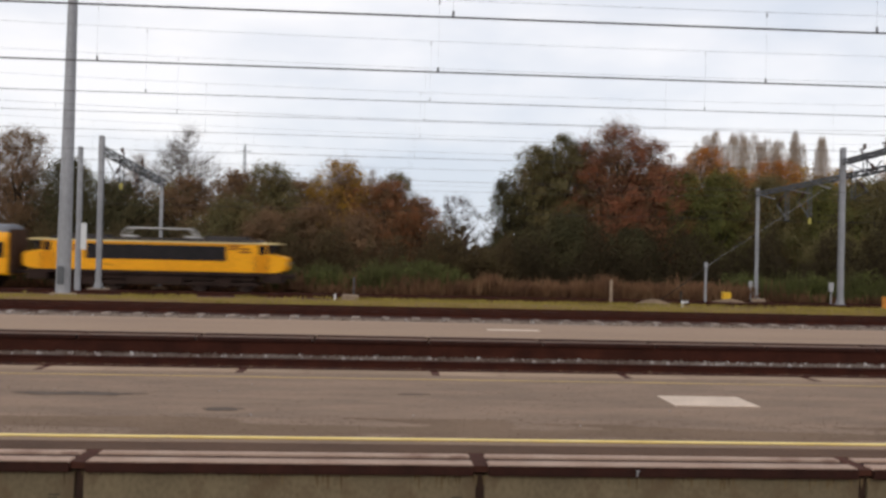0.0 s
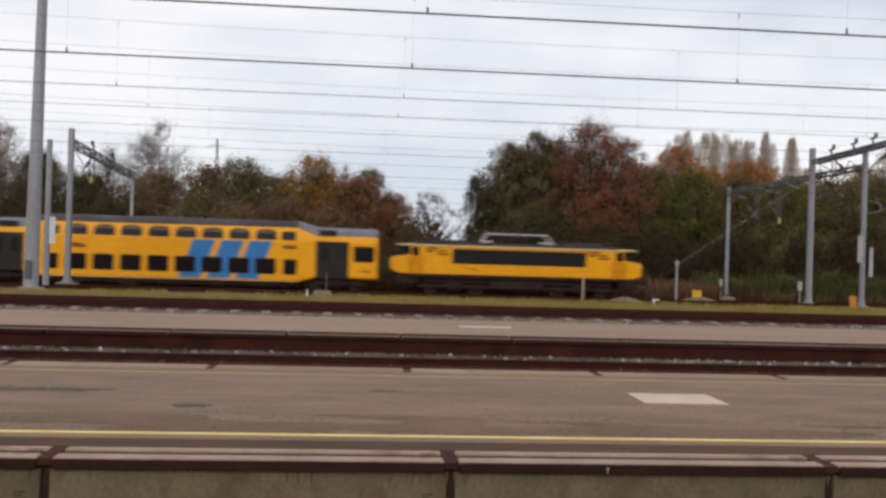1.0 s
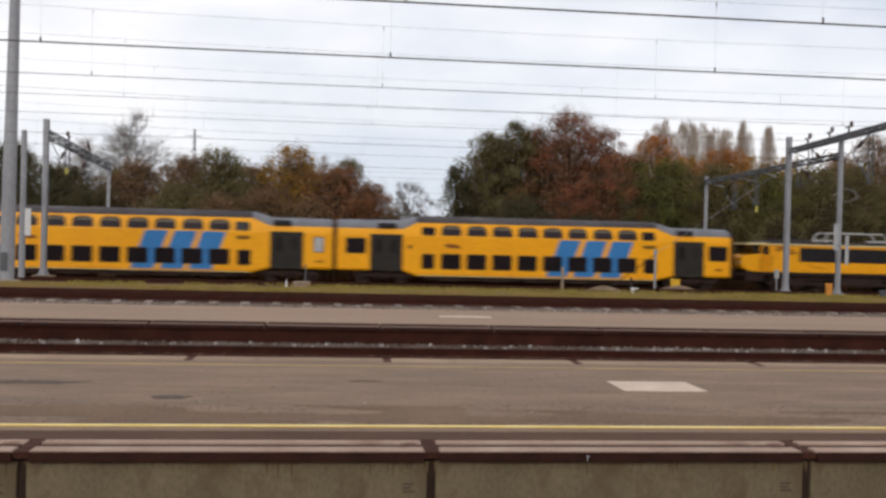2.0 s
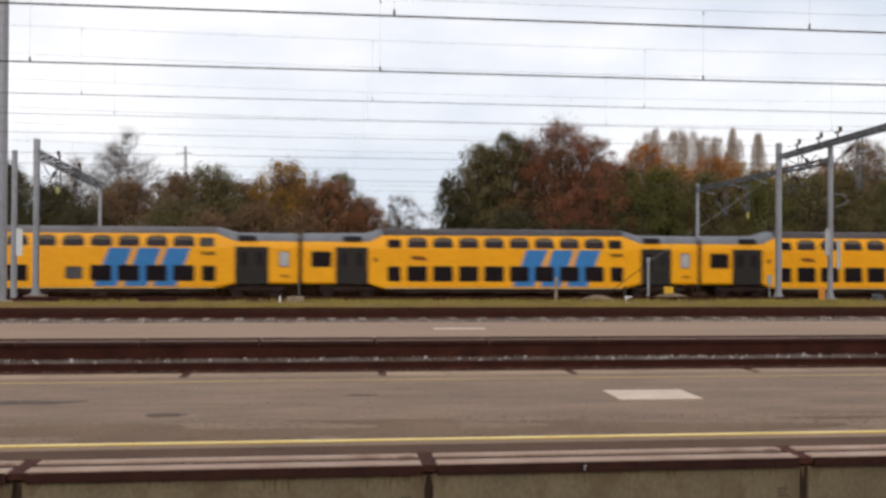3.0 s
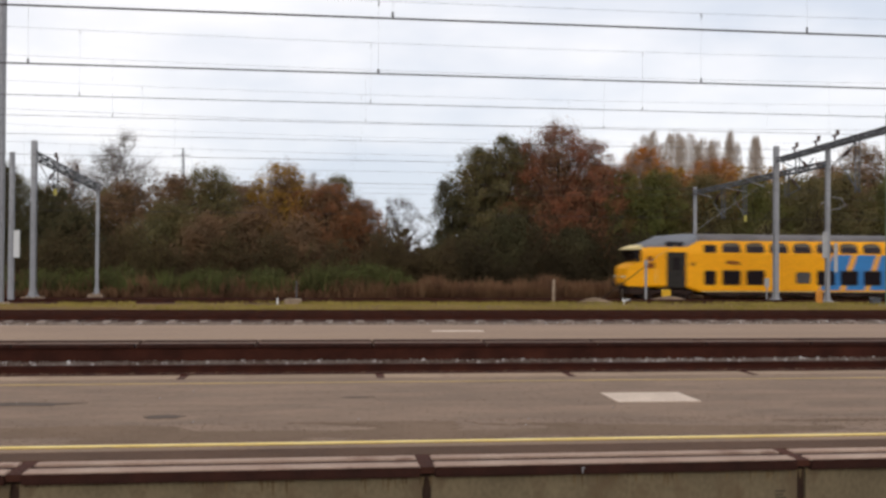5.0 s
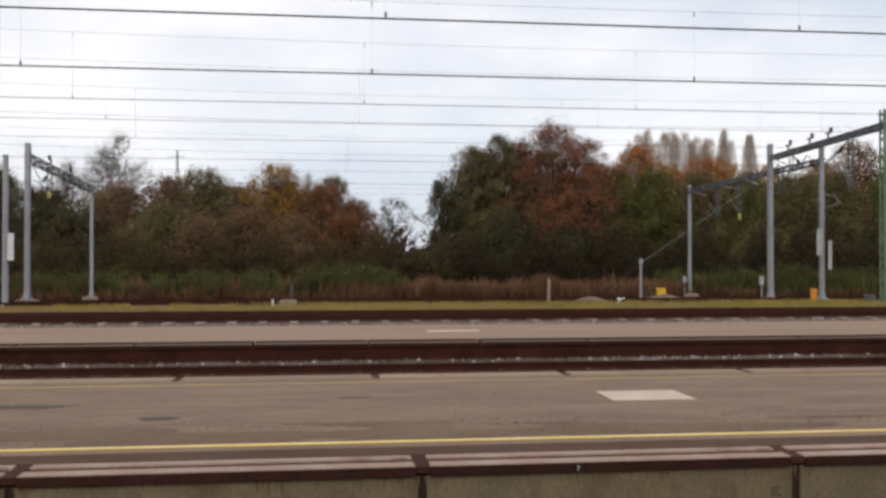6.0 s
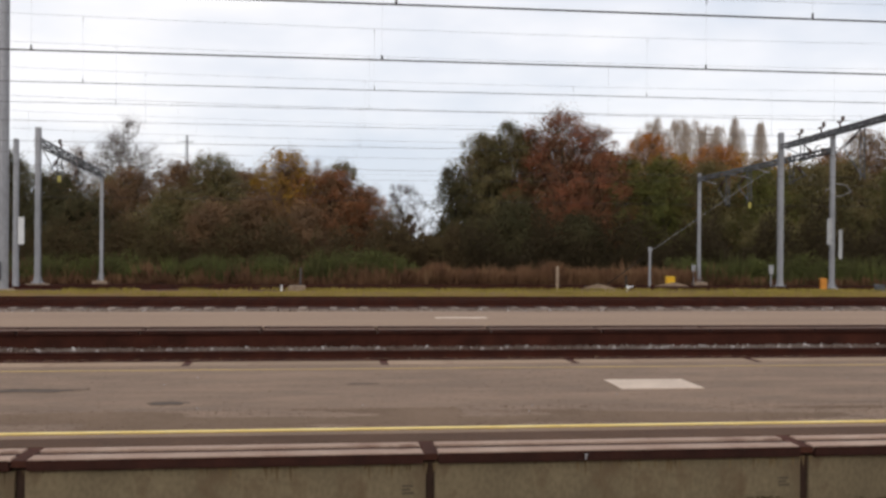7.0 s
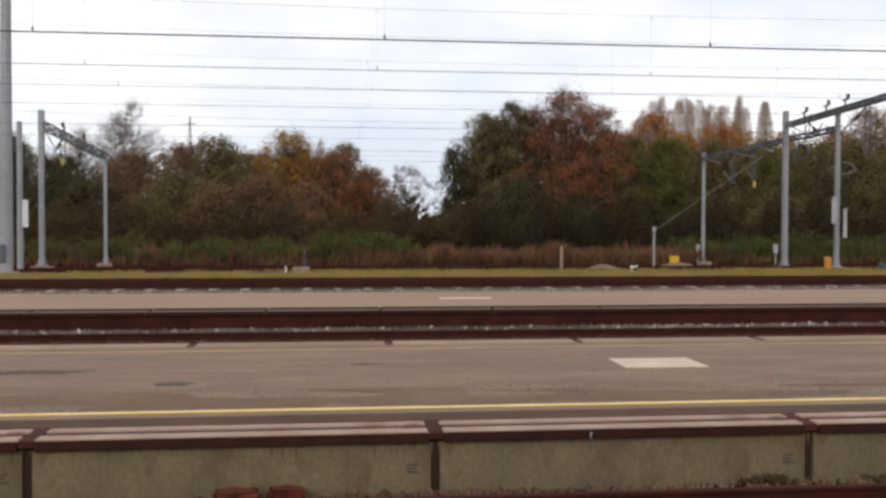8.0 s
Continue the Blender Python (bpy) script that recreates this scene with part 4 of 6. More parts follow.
def locomotive():
    """Angular electric locomotive, tail at 0 and front at 16.5."""
    L = 16.48
    c = thing("electric_locomotive", "yellow electric locomotive with black side grille and lowered pantograph", "locomotive")
    w = 1.42
    bm = bmesh.new()
    box(bm, 1.25, -w, 1.28, L - 1.25, w, 3.08, 0.03)
    part("body", bm, LOCO_YELLOW, c, "yellow painted body")
    for e in (0, 1):
        def at(x):
            return x if e == 0 else L - x
        bm = bmesh.new()
        prof = [(at(0.12), 1.42), (at(0.0), 1.6), (at(0.02), 2.2), (at(0.2), 2.33), (at(1.246), 2.5), (at(1.246), 1.28), (at(0.5), 1.3)]
        rows = []
        for y in (-1.38, -1.2, -0.6, 0.6, 1.2, 1.38):
            k = 1 if abs(y) > 1.3 else 0
            rows.append([(x + (at(1.246) - x) * 0.14 * k, y, z) for x, z in prof])
        r = loft(bm, rows)
        bm.faces.new(r[0]), bm.faces.new(list(reversed(r[-1])))
        part("nose", bm, LOCO_YELLOW, c, "stepped yellow nose")
        bm = bmesh.new()
        prism(bm, [(at(1.247), 2.45), (at(1.0), 2.45), (at(0.62), 3.06), (at(1.247), 3.06)], -1.3, 1.3)
        part("windscreen", bm, GLASS_DARK, c, "dark forward-raked windscreen")
        for y in (-1.34, -0.03, 1.28):
            bm = bmesh.new()
            prism(bm, [(at(1.1), 2.44), (at(0.98), 2.44), (at(0.6), 3.07), (at(0.72), 3.07)], y, y + 0.06)
            part("windscreen_pillar", bm, RUBBER, c)
        bm = bmesh.new()
        prism(bm, [(at(0.42), 3.08), (at(0.42), 3.17), (at(1.6), 3.22), (at(1.6), 3.08)], -1.42, 1.42)
        part("visor", bm, CREAM, c, "pale projecting roof visor")
        for y in (-0.8, 0.8):
            bm = bmesh.new()
            tube(bm, (at(0.1), y, 1.85), (at(-0.03), y, 1.85), 0.15, sides=16)
            part("headlight", bm, LAMP_GLASS, c, "round headlight")
        for side in (-1, 1):
            bm = bmesh.new()
            xs = sorted((at(1.35), at(1.8)))
            prism(bm, pane_outline(xs[0], 2.42, xs[1], 3.0, False), side * (w - 0.02), side * (w + 0.012))
            part("cab_window", bm, GLASS_DARK, c)
            bm = bmesh.new()
            xs = sorted((at(2.15), at(3.8)))
            lo, hi = side * (w - 0.02), side * (w + 0.012)
            a = xs[0]
            prism(bm, [(a + 0.05, 2.86), (a + 0.8, 2.86), (a + 0.95, 2.98), (a + 0.2, 2.98)], lo, hi)
            prism(bm, [(a + 0.05, 2.68), (a + 0.55, 2.68), (a + 0.7, 2.80), (a + 0.2, 2.80)], lo, hi)
            prism(bm, [(a + 0.75, 2.70), (a + 1.5, 2.70), (a + 1.35, 2.82), (a + 0.9, 2.82)], lo, hi)
            prism(bm, [(a + 0.75, 2.50), (a + 1.5, 2.50), (a + 1.6, 2.62), (a + 0.85, 2.62)], lo, hi)
            part("emblem", bm, LOGO_BROWN, c, "dark arrow-like emblem bars")
            bm = bmesh.new()
            xs = sorted((at(1.25), at(1.95)))
            box(bm, xs[0], min(lo, hi), 1.32, xs[1], max(lo, hi), 2.38, 0.006)
            door = part("cab_door", bm, LOCO_DOOR, c, "orange-tinted cab door")
            for x in (1.2, 2.0):
                bm = bmesh.new()
                tube(bm, (at(x), side * (w + 0.04), 1.4), (at(x), side * (w + 0.04), 2.3), 0.02)
                part("handrail", bm, LOGO_BROWN, door)
        bm = bmesh.new()
        xs = sorted((at(0.3), at(1.6)))
        box(bm, xs[0], -1.3, 0.62, xs[1], 1.3, 1.4, 0.06)
        for y in (-0.87, 0.87):
            tube(bm, (at(0.4), y, 1.05), (at(-0.25), y, 1.05), 0.1)
            tube(bm, (at(-0.25), y, 1.05), (at(-0.31), y, 1.05), 0.25, sides=16)
        part("buffer_beam", bm, UNDERFRAME, c, "dark buffer beam with two buffers")
    for side in (-1, 1):
        bm = bmesh.new()
        box(bm, 3.95, min(side * (w - 0.02), side * (w + 0.01)), 1.98, 12.66, max(side * (w - 0.02), side * (w + 0.01)), 2.93)
        g = part("grille", bm, GRILLE, c, "long black ventilation grille")
        for i in range(9):
            bm = bmesh.new()
            box(bm, 4.0, min(side * w, side * (w + 0.03)), 2.02 + 0.1 * i, 12.6, max(side * w, side * (w + 0.03)), 2.05 + 0.1 * i)
            part("louvre", bm, GRILLE, g)
        bm = bmesh.new()
        prism(bm, [(4.3, 1.8), (5.5, 1.62), (5.9, 1.5), (4.9, 1.68)], side * (w - 0.02), side * (w + 0.008))
        part("emblem", bm, LOGO_BROWN, c)
        bm = bmesh.new()
        box(bm, 0.5, side * (w + 0.02) - 0.05, 3.08, L - 0.5, side * (w + 0.02) + 0.05, 3.17, 0.01)
        part("gutter", bm, CREAM, c, "pale roof gutter strip")
        bm = bmesh.new()
        box(bm, 1.25, side * w - 0.04, 1.08, L - 1.25, side * w + 0.01, 1.275)
        part("solebar", bm, UNDERFRAME, c)
    bm = bmesh.new()
    prism(bm, [(1.62, 3.175), (L - 1.62, 3.175), (L - 1.9, 3.36), (1.9, 3.36)], -1.3, 1.3)
    box(bm, 11.2, -0.9, 3.36, 13.9, 0.9, 3.55, 0.04)
    box(bm, 2.6, -0.8, 3.36, 5.0, 0.8, 3.5, 0.04)
    part("roof", bm, LOCO_ROOF, c, "dark grimy roof with equipment boxes")
    bm = bmesh.new()
    for y in (-0.75, 0.75):
        tube(bm, (6.3, y, 3.98), (10.2, y, 3.96), 0.05)
        tube(bm, (6.3, y, 3.98), (5.95, y, 3.46), 0.05)
        tube(bm, (10.2, y, 3.96), (10.6, y, 3.46), 0.05)
        tube(bm, (6.0, y, 3.46), (6.6, y, 3.46), 0.06)
        tube(bm, (9.9, y, 3.46), (10.7, y, 3.46), 0.06)
    for x in (6.3, 8.2, 10.2):
        tube(bm, (x, -0.75, 3.97), (x, 0.75, 3.97), 0.05)
    for x in (6.1, 10.5):
        for y in (-0.7, 0.7):
            tube(bm, (x, y, 3.34), (x, y, 3.46), 0.1)
    part("pantograph", bm, PANTO, c, "lowered pale grey pantograph")
    bm = bmesh.new()
    box(bm, 2.0, -1.15, 0.75, L - 2.0, 1.15, 1.27)
    box(bm, 6.4, -1.3, 0.4, 10.0, 1.3, 1.0, 0.05)
    part("underframe", bm, UNDERFRAME, c, "grimy dark underframe")
    for x in (4.1, L - 4.1):
        bogie(c, x, 2.9, 0.55, 4.6)
    return c


LOCO = locomotive()
COACH_A = coach_mid(True)
COACH_B = coach_mid(False)
CAB = coach_cab()


# ---- overhead line ----
def mast_h(x, y, z0, z1, width, label, foot=True):
    """An H-section steel mast on a concrete footing."""
    m = thing("catenary_mast", label, "catenary mast", (x, y, z0), "catenary masts")
    h, t, wd = z1 - z0, 0.022, width / 2
    bm = bmesh.new()
    k, e = t / 2, wd - t
    outline = ((-wd, -wd), (wd, -wd), (wd, -e), (k, -e), (k, e), (wd, e), (wd, wd), (-wd, wd), (-wd, e), (-k, e), (-k, -e), (-wd, -e))
    low, high = ([bm.verts.new((px, py, pz)) for px, py in outline] for pz in (0, h))
    bm.faces.new(high)
    bm.faces.new(low[::-1])
    for i in range(12):
        bm.faces.new((low[i], low[(i + 1) % 12], high[(i + 1) % 12], high[i]))
    part("post", bm, STEEL, m, "galvanised steel post")
    bm = bmesh.new()
    box(bm, -wd - 0.14, -wd - 0.14, 0.14, wd + 0.14, wd + 0.14, 0.19, 0.01)
    for sx in (-1, 1):
        prism(bm, [(sx * wd, 0.19), (sx * (wd + 0.12), 0.19), (sx * wd, 0.7)], -0.02, 0.02)
    part("base_plate", bm, STEEL, m)
    bm = bmesh.new()
    box(bm, -0.5, -0.5, -0.45, 0.5, 0.5, 0.12, 0.04)
    part("footing", bm, CONC_BASE, m, "pale concrete footing")
    return m


def boom(a, b, depth, label, hangers, tops=(0.25, 0.55, 0.8), chord=0.042, struts=()):
    """A lattice beam between two masts, with hangers and registration arms."""
    m = thing("catenary_beam", label, "catenary beam", group="catenary beams")
    a, b = Vector(a), Vector(b)
    n = max(4, int((b - a).length / 1.1))
    bm = bmesh.new()
    for s in (-0.16, 0.16):
        for dz in (0, -depth):
            tube(bm, a + Vector((s, 0, dz)), b + Vector((s, 0, dz)), chord, sides=6)
    part("chord", bm, STEEL_DARK, m, "dark steel chords")
    bm = bmesh.new()
    for i in range(n):
        p, q = a.lerp(b, i / n), a.lerp(b, (i + 1) / n)
        for s in (-0.16, 0.16):
            tube(bm, p + Vector((s, 0, -depth * (i % 2))), q + Vector((s, 0, -depth * ((i + 1) % 2))), 0.028, sides=5)
        tube(bm, p + Vector((-0.16, 0, 0)), p + Vector((0.16, 0, 0)), 0.028, sides=5)
        tube(bm, p + Vector((-0.16, 0, -depth)), p + Vector((0.16, 0, -depth)), 0.028, sides=5)
    part("lattice", bm, STEEL_DARK, m)
    for f, drop, arm, tag in hangers:
        p = a.lerp(b, f)
        bm = bmesh.new()
        for s in (-0.11, 0.11):
            tube(bm, p + Vector((s, 0, 0)), p + Vector((s, 0, -drop)), 0.03, sides=6)
        for k in range(int(drop / 0.3)):
            s = 0.11 if k % 2 else -0.11
            tube(bm, p + Vector((s, 0, -0.3 * k)), p + Vector((-s, 0, -0.3 * (k + 1))), 0.016, sides=4)
        tube(bm, p - Vector((0, 0, depth)), p + Vector((0, arm, -depth - 0.9)), 0.035, sides=6)
        tube(bm, p - Vector((0, 0, drop * 0.95)), p + Vector((0, arm, -depth - 0.9)), 0.03, sides=6)
        h = part("hanger", bm, STEEL_DARK, m, "drop post with registration arm")
        bm = bmesh.new()
        for k in range(4):
            q = p + Vector((0, arm * (0.45 + 0.07 * k), -depth - 0.4 - 0.07 * k))
            tube(bm, q, q + Vector((0, arm * 0.03, -0.03)), 0.09, sides=10)
        part("insulator", bm, PORCELAIN, h, "brown ribbed insulator")
        if tag:
            bm = bmesh.new()
            box(bm, p.x - 0.09, p.y - 0.1, p.z - drop - 0.32, p.x + 0.09, p.y - 0.06, p.z - drop + 0.06)
            part("tag", bm, TAG_YELLOW, h, "small yellow enamel tag")
    for p, q in struts:
        bm = bmesh.new()
        tube(bm, p, q, 0.032, sides=6)
        part("strut", bm, STEEL, m, "pale diagonal bracing tube")
    for f in tops:
        p = a.lerp(b, f)
        bm = bmesh.new()
        tube(bm, p, p + Vector((0, 0, 0.35)), 0.05, sides=6)
        tube(bm, p + Vector((0, -0.25, 0.35)), p + Vector((0, 0.25, 0.35)), 0.05, sides=6)
        tube(bm, p + Vector((0, -0.25, 0.35)), p + Vector((0, -0.25, 0.6)), 0.09, sides=8)
        part("top_insulator", bm, PORCELAIN, m, "dark insulator on a short bracket")
    return m


XL, XR = -15.2, 25.7
mast_h(XL, 52.1, -0.23, 8.05, 0.26, "galvanised steel mast carrying a lattice beam over tracks")
mast_h(XL - 0.1, 66.2, -0.62, 6.95, 0.2, "slim galvanised mast behind the running line")
boom((XL, 52.1, 7.45), (XL - 0.05, 66.2, 6.75), 0.32, "dark lattice beam with hanging wire supports", ((0.28, 1.5, -1.6, True), (0.6, 1.5, -1.7, False)), (0.3, 0.62), 0.05, (((-15.2, 52.3, 7.2), (-15.2, 54.4, 6.3)), ((-15.2, 56.2, 7.0), (-15.2, 54.6, 6.2))))
mast_h(25.3, 51.8, -0.33, 8.55, 0.26, "galvanised steel mast carrying a lattice beam")
mast_h(26.2, 66.2, -0.62, 7.3, 0.2, "slim galvanised mast behind the running line")
mast_h(25.88, 47.2, -0.2, 8.1, 0.2, "galvanised steel mast under a lattice beam")
boom((26.2, 66.2, 7.0), (25.95, 47.2, 7.25), 0.22, "dark lattice beam with hanging wire supports", ((0.27, 2.3, 1.6, False), (0.45, 2.3, 1.7, True), (0.75, 1.5, -1.6, False)), (), 0.04,
     (((26.15, 66.0, 6.85), (26.12, 62.9, 6.35)), ((26.1, 60.8, 6.85), (26.08, 57.6, 6.4)), ((26.05, 56.6, 6.9), (26.03, 54.8, 6.5))))
boom((26.05, 41.8, 8.35), (25.4, 51.75, 7.85), 0.2, "dark lattice beam with insulators", ((0.26, 2.8, 1.7, False), (0.8, 1.2, -1.5, False)), (0.45, 0.62, 0.83), 0.05,
     (((25.4, 51.6, 7.7), (25.55, 49.2, 6.9)), ((25.88, 44.5, 7.95), (25.75, 46.6, 6.95)), ((25.55, 49.2, 6.9), (25.62, 48.2, 7.5))))


def registration_arms(x, y):
    """Pale tubular arms and stays that hold the contact wires at a mast."""
    m = thing("registration_arm", "pale tubular registration arms fixed to a steel mast", "registration arm", (x, y, 0))
    for rows in (((0.1, 0, 5.4), (0.5, -0.35, 5.28), (0.68, -0.5, 4.9)), ((0.1, 0, 4.7), (0.45, -0.3, 4.78), (0.72, -0.5, 5.02)), ((-0.1, 0, 5.15), (-0.6, -0.3, 5.0))):
        bm = bmesh.new()
        for a, b in zip(rows, rows[1:]):
            tube(bm, a, b, 0.017, sides=7)
        arm = part("arm", bm, STEEL, m, "bent pale tube")
        bm = bmesh.new()
        e = Vector(rows[-1])
        for k in range(3):
            tube(bm, e + Vector((0, 0, -0.06 * k)), e + Vector((0, 0, -0.06 * k - 0.03)), 0.05, sides=9)
        part("insulator", bm, PORCELAIN, arm)


registration_arms(25.88, 47.1)


def lattice_mast(x, y, z0, z1):
    m = thing("lattice_mast", "green painted lattice catenary mast", "catenary mast", (x, y, z0))
    h = z1 - z0
    bm = bmesh.new()
    for sx in (-0.17, 0.17):
        for sy in (-0.17, 0.17):
            box(bm, sx - 0.035, sy - 0.035, 0, sx + 0.035, sy + 0.035, h)
    part("leg", bm, STEEL_GREEN, m)
    bm = bmesh.new()
    k = int(h / 0.4)
    for i in range(k):
        za, zb = h * i / k, h * (i + 1) / k
        s = 1 if i % 2 else -1
        for e in (-0.19, 0.19):
            tube(bm, (-0.17 * s, e, za), (0.17 * s, e, zb), 0.022, sides=5)
            tube(bm, (e, -0.17 * s, za), (e, 0.17 * s, zb), 0.022, sides=5)
    part("lacing", bm, STEEL_GREEN, m)
    bm = bmesh.new()
    box(bm, -0.5, -0.5, -0.3, 0.5, 0.5, 0.03, 0.04)
    part("footing", bm, CONC_BASE, m)


lattice_mast(26.1, 41.8, 0.0, 9.0)


def light_mast():
    m = thing("light_mast", "tall tapered grey tubular mast on a concrete footing", "mast", (-14.12, 43.3, -0.08))
    bm = bmesh.new()
    tube(bm, (0, 0, 0), (0.16, 0, 17), 0.32, 0.17, sides=20, caps=True)
    part("shaft", bm, STEEL, m, smooth=False)
    bm = bmesh.new()
    tube(bm, (0, 0, -0.2), (0, 0, 0.12), 0.62, 0.55, sides=20)
    part("footing", bm, CONC_BASE, m)
    bm = bmesh.new()
    box(bm, -0.14, -0.42, 0.5, 0.14, -0.34, 1.3, 0.02)
    part("hatch", bm, STEEL_DARK, m, "small access hatch")


light_mast()


def signal_post(x, y, z0, z1, plate_z, plate_h, side):
    m = thing("sign_post", "slim grey post with a tall white plate", "sign post", (x, y, z0))
    bm = bmesh.new()
    tube(bm, (0, 0, 0), (0, 0, z1 - z0), 0.16, 0.13, sides=12)
    part("post", bm, STEEL, m)
    bm = bmesh.new()
    box(bm, 0.16 * side, -0.2, plate_z, 0.45 * side, -0.16, plate_z + plate_h) if side > 0 else box(bm, 0.45 * side, -0.2, plate_z, 0.16 * side, -0.16, plate_z + plate_h)
    part("plate", bm, SIGN_WHITE, m, "white enamel plate")


signal_post(-15.6, 49.9, -0.2, 7.2, 2.15, 1.35, 1)


def hanging_plates():
    m = thing("sign_plates", "two tall white plates fixed to a steel mast", "sign plate", (25.95, 47.0, 0))
    for dx, z, w, h in ((-0.43, 2.2, 0.135, 1.36), (0.17, 1.47, 0.1, 1.5)):
        bm = bmesh.new()
        box(bm, dx - w, -0.22, z, dx + w, -0.19, z + h, 0.01)
        p = part("plate", bm, BOX_GREY, m)
        bm = bmesh.new()
        box(bm, dx - 0.16 if dx > 0 else dx, -0.2, z + 0.2, dx if dx > 0 else dx + 0.2, -0.12, z + 0.26)
        part("bracket", bm, STEEL_DARK, p)


hanging_plates()


def small_cabinet(x, y, z, w, h, material, label, category="trackside box", name="trackside_box", stalk=0):
    m = thing(name, label, category, (x, y, z))
    bm = bmesh.new()
    box(bm, -w / 2, -w * 0.4, 0, w / 2, w * 0.4, h, 0.02)
    part("housing", bm, material, m)
    bm = bmesh.new()
    prism(bm, [(-w * 0.55, h), (w * 0.55, h), (w * 0.45, h + 0.06), (-w * 0.45, h + 0.06)], -w * 0.46, w * 0.46)
    part("lid", bm, material, m)
    if stalk:
        bm = bmesh.new()
        tube(bm, (0, 0, -stalk), (0, 0, 0.02), 0.035, sides=8)
        part("stalk", bm, STEEL, m, "thin steel stalk")
    return m


small_cabinet(25.35 - 0.72, 51.5, 0.55, 0.22, 0.43, BOX_GREY, "small grey switch box on a stalk beside a mast", stalk=0.95)
small_cabinet(26.2 - 0.5, 65.9, 0.3, 0.24, 0.38, BOX_GREY, "small grey switch box on a stalk beside a mast", stalk=1.15)
small_cabinet(25.26, 46.9, -0.24, 0.28, 0.66, BOX_ORANGE, "orange trackside equipment box at a mast foot")
small_cabinet(19.0, 52.2, -0.15, 0.44, 0.46, BOX_YELLOW, "bright yellow trackside equipment box on gravel")
small_cabinet(-1.5, 44.2, -0.1, 0.75, 0.2, CONC_BASE, "low grey concrete cable box in the grass")


def post(x, y, z0, h, r, material, name, label, category):
    bm = bmesh.new()
    tube(bm, (0, 0, -0.2), (0, 0, h), r, r * 0.95, sides=10)
    tube(bm, (0, 0, h), (0, 0, h + r * 0.7), r * 0.95, r * 0.3, sides=10)
    return solo(name, bm, material, label, category, at=(x, y, z0))


post(-2.16, 43.6, -0.1, 0.3, 0.045, SIGN_WHITE, "marker_peg", "small white marker peg in the grass", "peg")
def elbow_peg(x, y, z):
    """A stubby white vent peg with a side spout."""
    bm = bmesh.new()
    tube(bm, (0, 0, -0.1), (0, 0, 0.2), 0.075, 0.07, sides=12)
    tube(bm, (0, 0, 0.2), (0, 0, 0.26), 0.07, 0.03, sides=12)
    tube(bm, (0.02, 0, 0.16), (0.3, 0, 0.22), 0.04, 0.035, sides=10)
    solo("vent_peg", bm, SIGN_WHITE, "stubby white vent peg with a side spout in the grass", "peg", at=(x, y, z))


elbow_peg(14.3, 45.1, -0.1)
small_cabinet(26.9, 44.5, -0.1, 0.42, 0.3, STEEL_DARK, "dark low point-machine box beside a lattice mast")
post(-1.35, 44.6, -0.1, 1.05, 0.03, STEEL_DARK, "marker_stake", "thin dark stake in the grass", "stake")
post(11.05, 46.0, -0.15, 1.15, 0.08, CONC_BASE, "marker_post", "grey concrete post beside the track", "post")
post(14.6, 46.3, -0.2, 0.75, 0.07, BARK, "marker_post", "short dark wooden post beside gravel", "post")


def anchor():
    """A short post with a wire strut that rises to the beam beyond it."""
    m = thing("anchor_post", "short grey anchor post with a sloping tension wire", "anchor post", (17.75, 52.0, -0.33))
    bm = bmesh.new()
    tube(bm, (0, 0, -0.1), (0, 0, 2.25), 0.07, sides=10)
    box(bm, -0.09, -0.09, 2.05, 0.09, 0.09, 2.35, 0.02)
    part("post", bm, STEEL, m)
    bm = bmesh.new()
    tube(bm, (0, 0, 2.1), (7.5, 0.2, 7.1), 0.009, sides=6)
    part("tension_wire", bm, STEEL, m)
    bm = bmesh.new()
    tube(bm, (-0.05, 0, 2.0), (-2.5, 0.4, 0.1), 0.025, sides=6)
    part("stay", bm, BARK, m)


anchor()


def heap(x, y, z, r, h, seed):
    bm = bmesh.new()
    rings = []
    for i in range(7):
        f = i / 6
        ring = []
        for k in range(28):
            a = 2 * math.pi * k / 28
            rr = r * (1 - f) * (1 + 0.22 * noise.noise((math.cos(a) * 1.5 + seed, math.sin(a) * 1.5, f)))
            ring.append(bm.verts.new((rr * math.cos(a), rr * 0.6 * math.sin(a), h * (1 - (1 - f) ** 1.4) - 0.04)))
        rings.append(ring)
    for a, b in zip(rings, rings[1:]):
        for k in range(28):
            j = (k + 1) % 28
            bm.faces.new((a[k], a[j], b[j], b[k]))
    bmesh.ops.remove_doubles(bm, verts=bm.verts, dist=0.001)
    solo("gravel_mound", bm, GRAVEL_HEAP, "low heap of grey-brown gravel beside the track", "gravel mound", at=(x, y, z))


heap(13.2, 46.2, -0.2, 1.3, 0.42, 1)
heap(19.0, 51.7, -0.33, 1.5, 0.42, 7)


# ---- overhead wires ----
def strand(bm, pts, r, sides=5):
    """One unbroken wire through a row of points that runs along x."""
    last = None
    for p in pts:
        ring = [bm.verts.new((p[0], p[1] + r * math.cos(2 * math.pi * i / sides), p[2] + r * math.sin(2 * math.pi * i / sides))) for i in range(sides)]
        if last:
            for i in range(sides):
                j = (i + 1) % sides
                bm.faces.new((last[i], last[j], ring[j], ring[i]))
        last = ring


